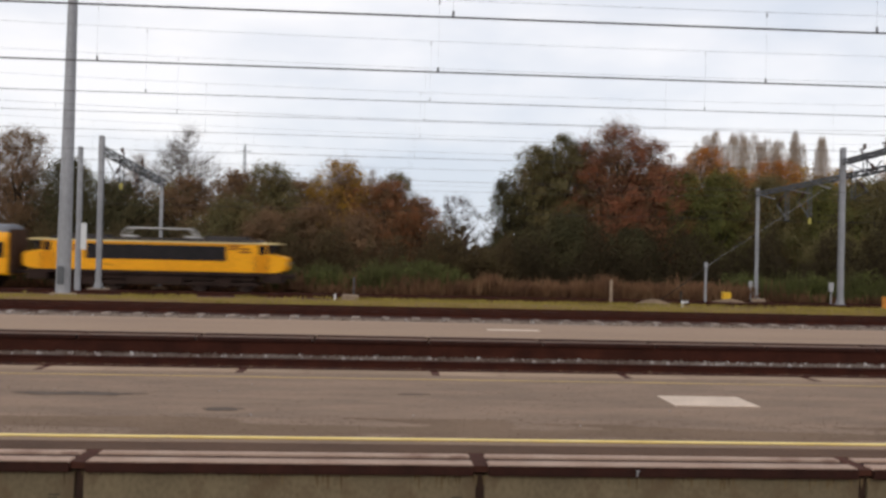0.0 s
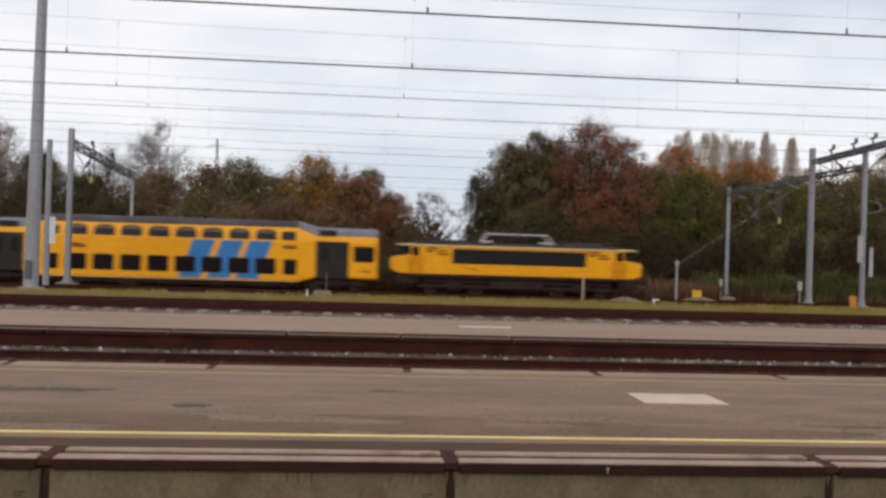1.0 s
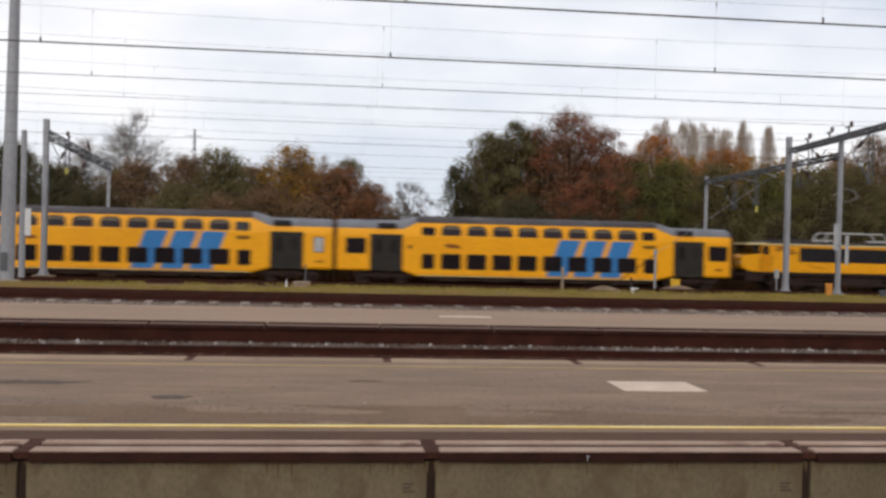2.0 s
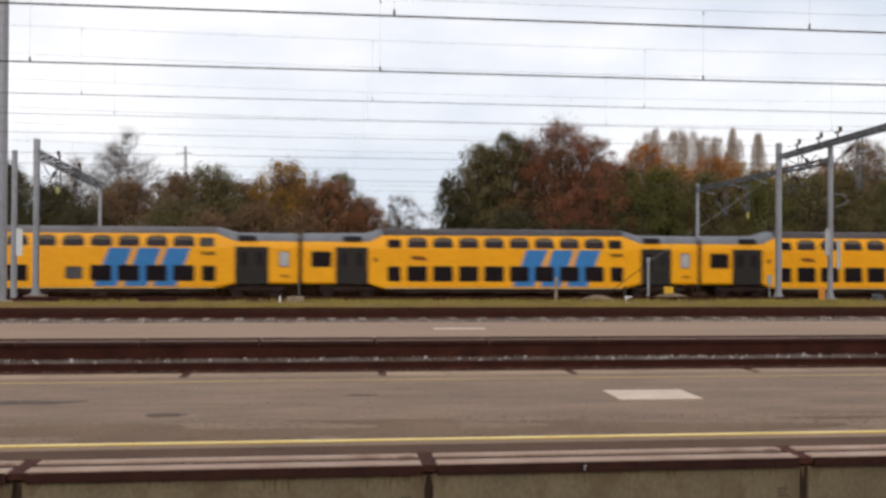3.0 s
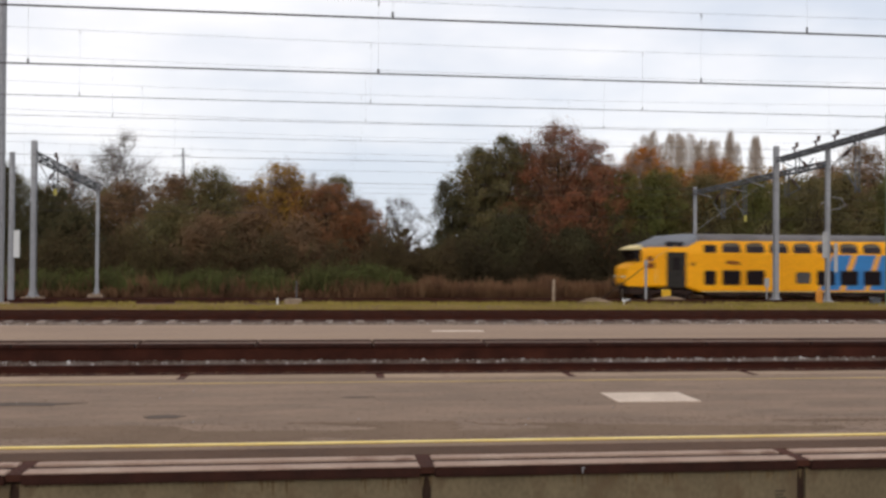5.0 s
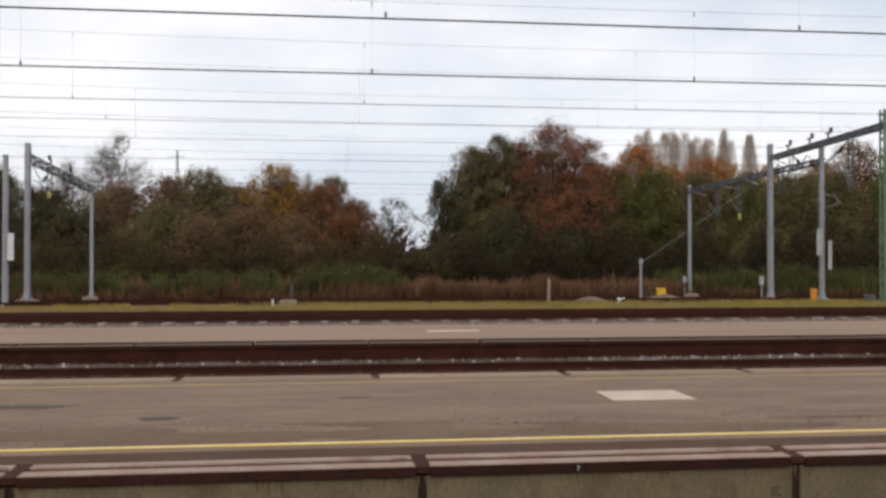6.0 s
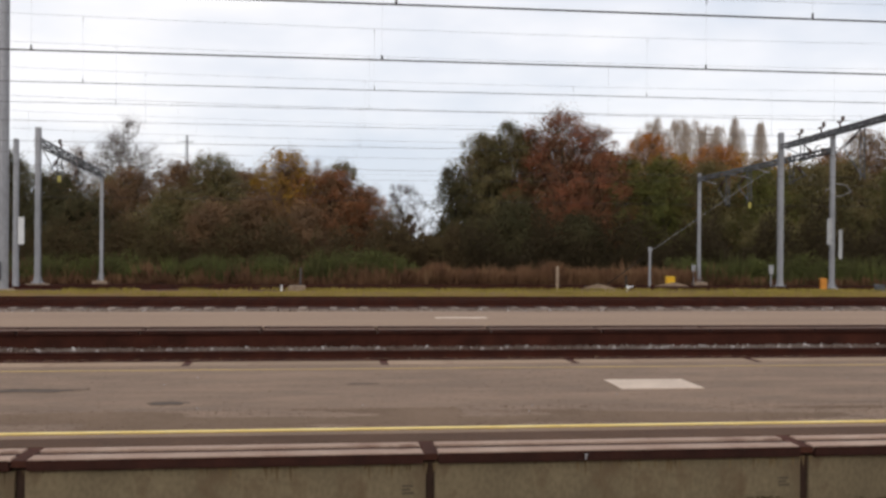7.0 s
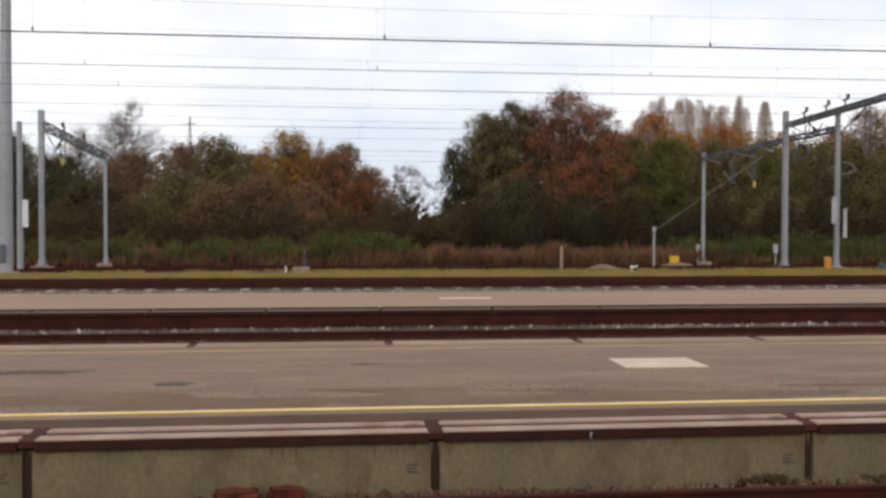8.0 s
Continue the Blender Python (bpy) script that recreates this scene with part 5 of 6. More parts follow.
def wire(y, z, r, fine, label, x0=-30.6, x1=45.6):
    """A contact wire with thin droppers up to the sagging bearer wire above it."""
    w = thing("overhead_wire", label, "overhead wire", group="overhead wires")
    xs = [x0 + (x1 - x0) * i / 60 for i in range(61)]
    def bearer(x):
        f = ((x - XL) / (XR - XL)) % 1.0
        return z + 1.35 + 1.2 * (f - 0.5) ** 2
    bm = bmesh.new()
    strand(bm, [(x, y, z) for x in xs], r, 6)
    part("contact_wire", bm, WIRE, w)
    bm = bmesh.new()
    strand(bm, [(x, y, bearer(x)) for x in xs], fine)
    part("bearer_wire", bm, WIRE, w)
    for k in range(-5, 8):
        x = 1.05 + 6.24 * k
        bm = bmesh.new()
        tube(bm, (x, y, z), (x, y, bearer(x)), 0.0015, sides=3, caps=False)
        tube(bm, (x, y, z), (x, y, z + 0.09), r * 1.2, sides=6)
        tube(bm, (x, y, bearer(x) - 0.1), (x, y, bearer(x)), r * 0.7, sides=6)
        part("dropper", bm, WIRE, w)


WIRES = ((13.87, 0.014, 0.003, "dark copper contact wire with thin droppers above a platform"), (18.0, 0.015, 0.003, "dark copper contact wire with thin droppers over a track"),
         (21.5, 0.0085, 0.003, "copper contact wire with thin droppers"), (24.6, 0.0065, 0.003, "copper contact wire with thin droppers"),
         (28.3, 0.0065, 0.003, "copper contact wire with thin droppers"), (34.0, 0.008, 0.005, "copper contact wire with thin droppers"),
         (38.2, 0.005, 0.003, "fine contact wire with thin droppers"),
         (44.5, 0.008, 0.005, "fine contact wire with thin droppers"))
for y, r, fine, lab in WIRES:
    wire(y, 5.5, r, fine, lab)
wire(66.0, 5.5, 0.007, 0.006, "fine feeder wire beside the wood", -95.0, 150.0)
wire(62.6, 4.9, 0.012, 0.008, "fine contact wire over the running line", -95.0, 150.0)


def span_portal(x):
    """The wide portal that holds up the wires of the near tracks."""
    m = thing("catenary_portal", "wide steel portal holding the overhead wires", "catenary portal", (x, 0, 0), "wide portals")
    for y, z0 in ((11.9, P), (45.6, -0.2)):
        bm = bmesh.new()
        box(bm, -0.15, y - 0.15, z0, 0.15, y + 0.15, 8.3)
        box(bm, -0.35, y - 0.35, z0 - 0.3, 0.35, y + 0.35, z0 + 0.12, 0.03)
        part("post", bm, STEEL, m)
    bm = bmesh.new()
    for s in (-0.16, 0.16):
        for z in (7.5, 8.0):
            tube(bm, (s, 11.75, z), (s, 45.75, z), 0.05, sides=6)
        for i in range(34):
            tube(bm, (s, 11.8 + i, 7.5 + 0.5 * (i % 2)), (s, 12.8 + i, 7.5 + 0.5 * ((i + 1) % 2)), 0.03, sides=5)
    part("beam", bm, STEEL_DARK, m, "dark lattice beam")
    for y, *_ in WIRES:
        bm = bmesh.new()
        tube(bm, (0, y, 7.55), (0, y, 5.48), 0.035, sides=6)
        part("hanger", bm, STEEL_DARK, m)


span_portal(-30.4)
span_portal(45.4)


# ---- plants ----
def leaves(rng, centres, per, spread, size, squash=0.8, middle=None, far=False):
    """Small folded leaf clumps strewn round centres: vertices and faces."""
    n = len(centres) * per
    c = np.repeat(centres, per, axis=0)
    d = rng.normal(size=(n, 3))
    d /= np.linalg.norm(d, axis=1, keepdims=True)
    rad = rng.uniform(0, 1, (n, 1)) ** 0.45
    sp = np.repeat(np.broadcast_to(spread, (len(centres),)), per)[:, None]
    p = c + d * rad * sp * np.array([1, 1, squash])
    if middle is None:
        face = d * 0.8 + rng.normal(size=(n, 3)) * 0.55 + np.array([0, 0, 0.35])
    else:
        out = p - np.asarray(middle, float)
        out /= np.linalg.norm(out, axis=1, keepdims=True) + 1e-6
        face = out * 0.95 + d * 0.5 + rng.normal(size=(n, 3)) * 0.4 + np.array([0, 0, 0.3])
    u = np.cross(face, rng.normal(size=(n, 3)))
    u /= np.linalg.norm(u, axis=1, keepdims=True)
    v = np.cross(u, face)
    v /= np.linalg.norm(v, axis=1, keepdims=True)
    w = np.cross(u, v)
    s = size * rng.uniform(0.55, 1.35, (n, 1))
    if far:
        return np.stack([p + u * s, p - u * s * 0.5 + v * s * 0.8, p - u * s * 0.5 - v * s * 0.8], 1).reshape(-1, 3), np.arange(n * 3).reshape(-1, 3)
    quad = np.stack([p + u * s, p + v * s * 0.6 + w * s * 0.22, p - u * s, p - v * s * 0.6 + w * s * 0.22], 1)
    return quad.reshape(-1, 3), np.arange(n * 4).reshape(-1, 4)


def limb(bm, a, b, r0, r1, rng, sides=6, bend=0.12, steps=4):
    a, b = np.array(a, float), np.array(b, float)
    length = np.linalg.norm(b - a)
    last, lr = a, r0
    for i in range(1, steps + 1):
        f = i / steps
        q = a + (b - a) * f + (rng.normal(size=3) * bend * length * (0.5 if i < steps else 0.15))
        r = r0 + (r1 - r0) * f
        tube(bm, last, q, lr, r, sides, caps=False)
        last, lr = q, r
    return last


def tree(x, y, top, radius, leaf, label, seed, foot=0.25, count=9000, size=0.12, base=-0.7, bark=None, lobes=90, core=0.3, name="tree", inner=None):
    """A broadleaf tree: tapered trunk, limbs, and a crown of many small leaf clumps in uneven lobes."""
    rng = np.random.default_rng(seed)
    t = thing(name, label, "tree", (x, y, base), "woodland trees")
    h = top - base
    bark = bark or BARK
    bm = bmesh.new()
    tube(bm, (0, 0, -0.2), (0.05, 0, h * 0.25), 0.05 + h * 0.016, h * 0.014, 9, False)
    limb(bm, (0.05, 0, h * 0.25), (0, 0, h * 0.8), h * 0.014, h * 0.004, rng, 8, 0.03, 6)
    part("trunk", bm, bark, t, smooth=True)
    cen, spread, fill, fill_spread = [], [], [], []
    for i in range(lobes):
        g = (i + rng.uniform(0, 1)) / lobes
        z = h * (foot + (1.0 - foot) * g)
        a = rng.uniform(0, 2 * math.pi)
        wave = 0.84 + 0.5 * noise.noise((math.cos(a) * 1.5 + seed, math.sin(a) * 1.5, g * 3.6))
        r = radius * wave * math.sqrt(max(0.004, 1 - (max(0, g - 0.45) / 0.56) ** 2)) * (0.8 + 0.2 * min(1, g * 3))
        rr = r * rng.uniform(0.2, 1.0) ** 0.55
        s = radius * rng.uniform(0.14, 0.27) * (1 - 0.3 * g)
        p = (rr * math.cos(a), rr * math.sin(a), min(z, h - s * 0.75))
        cen.append(p)
        spread.append(s)
        fill.append((rr * 0.5 * math.cos(a), rr * 0.5 * math.sin(a), min(z, h - s) * 0.96))
        fill_spread.append(radius * 0.4)
        if i % 6 == 0 and g < 0.92:
            bm = bmesh.new()
            limb(bm, (0, 0, z * 0.62), p, 0.016 * h * (1 - 0.75 * g), 0.02, rng, 5, 0.07, 3)
            part("limb", bm, bark, t, smooth=True)
    v, f = leaves(rng, np.array(cen), int(count * (1 - core)) // lobes, np.array(spread), size, 1.05, (0, 0, h * 0.4), True)
    if core:
        v2, f2 = leaves(rng, np.array(fill), int(count * core) // lobes, np.array(fill_spread), size * 1.35, 1.0, (0, 0, h * 0.4), True)
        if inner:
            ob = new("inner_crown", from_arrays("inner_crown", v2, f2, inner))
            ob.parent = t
        else:
            f = np.concatenate([f, f2 + len(v)])
            v = np.concatenate([v, v2])
        v3, f3 = leaves(rng, np.array(cen), int(count * 0.12) // lobes + 2, np.array(spread) * 2.1, size * 0.7, 1.0, (0, 0, h * 0.4), True)
        f = np.concatenate([f, f3 + len(v)])
        v = np.concatenate([v, v3])
    ob = new("crown", from_arrays("crown", v, f, leaf))
    ob.parent = t
    return t


def bare_tree(x, y, top, radius, label, seed, leaf=None, base=-0.7, bark=None, twigs=900, leaf_n=14):
    """A leafless tree: trunk, rising branches and a haze of fine twigs."""
    rng = np.random.default_rng(seed)
    t = thing("bare_tree", label, "tree", (x, y, base), "woodland trees")
    h = top - base
    bark = bark or BARK_PALE
    bm = bmesh.new()
    limb(bm, (0, 0, -0.2), (0, 0, h * 0.94), 0.011 * h, 0.02, rng, 8, 0.012, 7)
    part("trunk", bm, bark, t)
    tips = []
    for i in range(64):
        f = rng.uniform(0.24, 0.96)
        a = rng.uniform(0, 2 * math.pi)
        reach = radius * (1 - f) ** 0.7 * rng.uniform(0.45, 1.05)
        rise = reach * rng.uniform(0.8, 1.9)
        zt = min(h * f + rise, h * (1 - 0.55 * reach / radius) * rng.uniform(0.9, 1.0))
        p = (reach * math.cos(a), reach * math.sin(a), max(zt, h * f + 0.05 * reach))
        tips.append((np.array((0, 0, h * f)), np.array(p)))
        bm = bmesh.new()
        limb(bm, (0, 0, h * f), p, (0.026 + 0.003 * h * (1 - f)), 0.012, rng, 4, 0.06, 3)
        part("branch", bm, bark, t)
    s = rng.integers(len(tips), size=twigs)
    a = np.array([tips[k][0] for k in s])
    e = np.array([tips[k][1] for k in s])
    q = a + (e - a) * rng.uniform(0.25, 1, (twigs, 1))
    d = rng.normal(size=(twigs, 3)) * 0.6
    d[:, 2] = np.abs(d[:, 2]) + 0.5
    tip = q + d * min(radius, 3.6) * 0.3
    w = rng.normal(size=(twigs, 3))
    w /= np.linalg.norm(w, axis=1, keepdims=True)
    w *= 0.011
    w2 = np.roll(w, 1, axis=1)
    v = np.stack([q - w, q + w, q + w2, tip], 1).reshape(-1, 3)
    base_i = np.arange(twigs)[:, None, None] * 4
    f = (np.array([(0, 1, 3), (1, 2, 3), (2, 0, 3)])[None] + base_i).reshape(-1, 3)
    ob = tagged(new("twig_haze", from_arrays("twig_haze", v, f, bark)), kind="stuff")
    ob.parent = t
    if leaf:
        cen = np.array([b + (c - b) * rng.uniform(0.35, 1) for b, c in tips for _ in range(6)])
        v, f = leaves(rng, cen, leaf_n, min(radius, 4) * 0.2, 0.045)
        ob = new("crown", from_arrays("crown", v, f, leaf))
        ob.parent = t


# plan of the wood: x, y, top, radius, leaf, foot, label
WOOD = (
    (-38.6, 85, 10.6, 4.2, LEAF_BROWN, 0.12, "brown-leaved autumn tree at the wood's edge"),
    (-32.4, 86, 12.0, 3.7, LEAF_BROWN, 0.12, "brown-leaved autumn tree at the wood's edge"),
    (-27.4, 84, 9.4, 3.2, LEAF_DIM, 0.15, "olive-green autumn tree in dark woodland"),
    (-22.6, 81, 7.4, 3.4, LEAF_DIM, 0.05, "low olive tree below a bare birch"),
    (-17.2, 84, 8.0, 3.1, LEAF_BROWN, 0.08, "brown-leaved tree in dark woodland"),
    (-13.2, 87, 9.0, 2.6, LEAF_BROWN, 0.08, "brown-leaved tree in dark woodland"),
    (-10.0, 83, 9.3, 2.9, LEAF_OLIVE, 0.1, "olive-brown tree with a rounded crown"),
    (-7.0, 88, 8.3, 2.6, LEAF_BROWN, 0.05, "low brown tree between taller ones"),
    (-4.2, 86, 10.0, 3.5, LEAF_OCHRE, 0.12, "ochre and green autumn tree"),
    (0.6, 88, 9.2, 2.4, LEAF_OLIVE, 0.1, "olive green tree with yellowing crown"),
    (-0.2, 82, 8.0, 2.9, LEAF_RUSSET, 0.1, "orange-brown autumn tree with rounded crown"),
    (3.0, 83, 6.7, 2.3, LEAF_RUSSET, 0.08, "low rust-coloured autumn tree"),
    (-6.0, 79, 5.8, 2.8, LEAF_BROWN, 0.02, "low brown shrubby tree"),
    # The next two take a darker leaf to stand for shade low in the wood.
    (15.2, 79, 5.4, 3.0, LEAF_DIM, 0.02, "low shrubby tree coloured darker for shade at the wood's edge"),
    (20.6, 79, 4.4, 2.6, LEAF_DIM, 0.02, "low shrubby tree coloured darker for shade at the wood's edge"),
    (37.4, 78, 4.6, 2.4, LEAF_OLIVE, 0.02, "olive-brown round shrub at the wood's edge"),
    (-9.6, 78, 5.0, 2.8, LEAF_BROWN, 0.02, "low brown shrubby tree"),
    (-2.4, 79, 5.0, 2.6, LEAF_BROWN, 0.02, "low brown shrubby tree"),
    (-13, 79, 6.0, 3.0, LEAF_OLIVE, 0.02, "low olive shrubby tree"),
    (-20, 79, 5.6, 2.8, LEAF_DIM, 0.02, "low olive shrubby tree"),
    (10.5, 84, 8.6, 2.1, LEAF_DIM, 0.1, "dark olive tree with ragged edge"),
    (13.2, 85, 11.8, 2.7, LEAF_OLIVE, 0.1, "tall dark olive tree with dense crown"),
    (16.0, 86, 13.0, 2.7, LEAF_OLIVE, 0.12, "tall olive-brown tree with dense crown"),
    (14.7, 88, 11.8, 2.8, LEAF_BROWN, 0.1, "brown-olive tree behind taller olive ones"),
    (18.2, 88, 12.6, 2.8, LEAF_BROWN, 0.1, "brown-olive tree behind a rust-red one"),
    (20.8, 85, 13.8, 4.2, LEAF_RUST, 0.12, "tall rust-red autumn tree"),
    (23.3, 84, 12.4, 3.3, LEAF_RUST, 0.12, "rust-red autumn tree with broken crown"),
    (26.3, 84, 9.7, 3.0, LEAF_GREEN, 0.05, "dark green tree in dense woodland"),
    (30.2, 85, 9.9, 3.2, LEAF_GREEN, 0.05, "dark green tree in dense woodland"),
    (32.6, 96, 13.4, 3.0, LEAF_ORANGE, 0.2, "amber-orange autumn tree behind green ones"),
    (28.0, 97, 11.6, 2.5, LEAF_ORANGE, 0.2, "orange autumn tree behind green ones"),
    (34.4, 84, 9.5, 3.2, LEAF_OLIVE, 0.05, "olive green tree in dense woodland"),
    (39.2, 85, 9.3, 3.4, LEAF_GREEN, 0.05, "dark green tree in dense woodland"),
    (39.0, 94.5, 12.2, 3.6, LEAF_ORANGE, 0.25, "broad orange autumn tree behind green ones"),
    (44.0, 84, 9.3, 3.4, LEAF_OLIVE, 0.05, "olive green tree in dense woodland"),
    (48.6, 86, 10.2, 3.4, LEAF_OLIVE, 0.05, "olive green tree in dense woodland"),
    (56.5, 96, 14.2, 3.4, LEAF_FADED, 0.25, "rust-brown autumn tree behind green ones"),
    (53.6, 85, 9.8, 3.6, LEAF_GREEN, 0.05, "dark green tree in dense woodland"),
    (60.0, 86, 10.4, 3.8, LEAF_BROWN, 0.05, "brown-green tree in dense woodland"),
    (67.0, 86, 10.6, 4.2, LEAF_GREEN, 0.05, "dark green tree in dense woodland"),
)
BACK = (
    (-10.6, 90, 9.0, 3.4, LEAF_BROWN), (20.6, 91, 12.6, 3.6, LEAF_RUST), (-3.6, 90, 9.2, 3.0, LEAF_BROWN),
    (-44, 93, 9.6, 4.6, LEAF_OLIVE), (-36, 94, 9.2, 4.6, LEAF_BROWN), (-29.0, 91, 9.4, 4.2, LEAF_OLIVE), (-24.5, 91, 8.2, 4.0, LEAF_BROWN), (-19.5, 90, 8.2, 3.8, LEAF_OLIVE), (-14.5, 92, 9.2, 3.8, LEAF_BROWN),
    (-9.0, 93, 9.0, 3.8, LEAF_BROWN), (-4.5, 93, 9.0, 3.4, LEAF_OLIVE), (-0.8, 92, 8.4, 3.2, LEAF_BROWN), (2.4, 90, 6.6, 2.6, LEAF_BROWN), (14.6, 93, 11.0, 3.8, LEAF_BROWN), (18.6, 93, 12.2, 3.6, LEAF_BROWN),
    (24.4, 92, 10.2, 3.6, LEAF_BROWN), (28.6, 93, 10.2, 3.8, LEAF_OLIVE), (33.6, 92, 10.4, 4.0, LEAF_BROWN), (37.4, 93, 10.4, 4.0, LEAF_OLIVE), (42.4, 93, 10.6, 4.0, LEAF_BROWN), (47.6, 94, 10.6, 4.0, LEAF_OLIVE),
    (52.8, 93, 10.6, 4.2, LEAF_BROWN), (58.6, 94, 11.0, 4.4, LEAF_OLIVE), (65.5, 94, 11.2, 4.6, LEAF_BROWN), (73, 92, 11.0, 4.8, LEAF_OLIVE), (52.5, 97, 12.6, 3.4, LEAF_FADED), (60.5, 97, 13.4, 3.6, LEAF_FADED), (48.2, 99, 12.2, 3.2, LEAF_OCHRE), (37.0, 99, 12.0, 3.2, LEAF_OCHRE),
)
for k in range(13):
    BACK += ((25.5 + 4.3 * k, 99 + 2 * (k % 2), 11.3 + 0.9 * ((k * 5) % 3) * 0.5, 4.0, (LEAF_BROWN, LEAF_OLIVE, LEAF_ORANGE, LEAF_BROWN, LEAF_OCHRE)[k % 5]),)
for i, (x, y, top, r, leaf) in enumerate(BACK):
    tree(x, y, top, r * 1.15, leaf, "muted autumn tree in the second row of the wood", 500 + i, 0.1, count=6000, lobes=90, size=0.15)
for i, (x, y, top, r, leaf, foot, lab) in enumerate(WOOD):
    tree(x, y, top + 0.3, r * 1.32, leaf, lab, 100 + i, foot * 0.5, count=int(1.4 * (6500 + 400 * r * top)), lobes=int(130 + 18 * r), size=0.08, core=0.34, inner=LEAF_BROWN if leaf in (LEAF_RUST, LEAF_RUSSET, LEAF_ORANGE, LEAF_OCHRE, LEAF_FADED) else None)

tree(6.3, 86, 7.5, 2.6, LEAF_GAP, "thin small tree with sparse leaves at a gap in the wood", 301, 0.25, count=9000, lobes=150, size=0.055, core=0.1)
bare_tree(-19.6, 95, 14.0, 9.0, "pale leafless birch rising behind the wood", 310, leaf=LEAF_BIRCH, twigs=2600, leaf_n=6)
bare_tree(-21.6, 97, 12.8, 7.5, "pale leafless birch rising behind the wood", 314, leaf=LEAF_BIRCH, twigs=1800, leaf_n=5)
bare_tree(-24.2, 94, 11.4, 6.5, "pale leafless tree behind the wood", 311, leaf=LEAF_GREY)
bare_tree(-1.6, 98, 10.8, 2.4, "grey leafless tree behind the wood", 312, leaf=LEAF_GREY)
bare_tree(22.8, 96, 16.6, 3.2, "grey-brown leafless tree behind a rust-red tree", 313, leaf=LEAF_GREY)


def poplar(x, y, top, radius, label, seed, base=-0.7):
    """A narrow late-autumn poplar: straight trunk, steep branches, and a thin plume of twigs and last leaves."""
    rng = np.random.default_rng(seed)
    t = thing("poplar", label, "tree", (x, y, base), "distant poplars")
    h = top - base
    bm = bmesh.new()
    limb(bm, (0, 0, -0.2), (0, 0, h * 0.86), 0.11, 0.015, rng, 7, 0.006, 6)
    part("trunk", bm, BARK_POPLAR, t)
    for k in range(26):
        f = rng.uniform(0.2, 0.85)
        a = rng.uniform(0, 2 * math.pi)
        r = radius * rng.uniform(0.3, 0.9) * (1.1 - f)
        bm = bmesh.new()
        limb(bm, (0, 0, h * f), (r * math.cos(a), r * math.sin(a), h * min(0.98, f + rng.uniform(0.1, 0.2))), 0.022, 0.01, rng, 4, 0.03, 3)
        part("branch", bm, BARK_POPLAR, t)
    n = 1300
    f = rng.uniform(0, 1, n) ** 0.8
    a = rng.uniform(0, 2 * math.pi, n)
    r = radius * np.sqrt(rng.uniform(0, 1, n)) * (1 - 0.78 * f ** 4) * (0.75 + 0.25 * np.minimum(1, f * 3))
    lift = 1 - 0.1 * np.array([0.5 + noise.noise((float(q) * 1.6, seed, 0)) for q in a]) * np.minimum(1, r / radius * 1.3)
    c = np.stack([r * np.cos(a), r * np.sin(a), h * (0.34 + 0.66 * f) * lift], 1)
    w = rng.normal(size=(n, 3)) * 0.011
    tip = c + np.stack([np.cos(a) * 0.15, np.sin(a) * 0.15, rng.uniform(0.4, 1.0, n)], 1)
    w2 = np.roll(w, 1, axis=1)
    v = np.stack([c - w, c + w, c + w2, tip], 1).reshape(-1, 3)
    fi = (np.array([(0, 1, 3), (1, 2, 3), (2, 0, 3)])[None] + np.arange(n)[:, None, None] * 4).reshape(-1, 3)
    ob = tagged(new("twig_haze", from_arrays("twig_haze", v, fi, BARK_POPLAR)), kind="stuff")
    ob.parent = t
    v, fi = leaves(rng, c, 4, 0.45, 0.05, far=True)
    ob = new("crown", from_arrays("crown", v, fi, LEAF_GREY))
    ob.parent = t


row = random.Random(77)
for i in range(26):
    x = 42.4 + 0.8 * i + row.uniform(-0.6, 0.6)
    top = min(19.9 + 0.7 * math.sin(x * 0.9) + row.uniform(-0.9, 0.6), 16.2 + 1.5 * (x - 42))
    poplar(x, 130 + row.uniform(0, 6), top, row.uniform(1.2, 2.0), "tall narrow nearly bare poplar in a distant row", 330 + i)


def scatter(name, leaf, n, xr, yr, height, size, label, seed, base=-0.75, gaps=0.0, power=0.8, per=5):
    """Low growth: leaf clumps strewn up to an uneven height."""
    rng = np.random.default_rng(seed)
    xs, ys = rng.uniform(*xr, n), rng.uniform(*yr, n)
    hs = np.array([height * (0.62 + 0.75 * noise.noise((float(a) * 0.32 + seed, float(b) * 0.2, 0)) + 0.35 * noise.noise((float(a) * 1.3, float(b), 3.0))) for a, b in zip(xs, ys)])
    keep = hs > gaps * height
    xs, ys, hs = xs[keep], ys[keep], np.maximum(hs[keep], 0.1)
    zs = base + hs * rng.uniform(0, 1, len(xs)) ** power
    v, f = leaves(rng, np.stack([xs, ys, zs], 1), per, 0.3, size, far=True)
    tagged(new(name, from_arrays(name, v, f, leaf)), label, "undergrowth", kind="stuff")


# Shade under the trees is in the leaf colour, darkest in the right-hand stretch.
scatter("thicket", LEAF_THICKET, 40000, (-50, 6.0), (73, 80), 5.6, 0.075, "brown thicket coloured darker for shade under the woodland trees", 11)
scatter("thicket", LEAF_THICKET, 12000, (5.0, 10.5), (74, 82), 4.3, 0.075, "low thicket coloured for shade in a gap of the wood", 12)
scatter("thicket", LEAF_UNDERSHADE, 44000, (10.0, 78), (73, 80), 5.8, 0.075, "brown thicket coloured darker for shade under the woodland trees", 13)
scatter("thicket", LEAF_THICKET, 9000, (-60, 90), (100, 112), 5.0, 0.35, "thicket coloured for shade deep in the wood", 14)
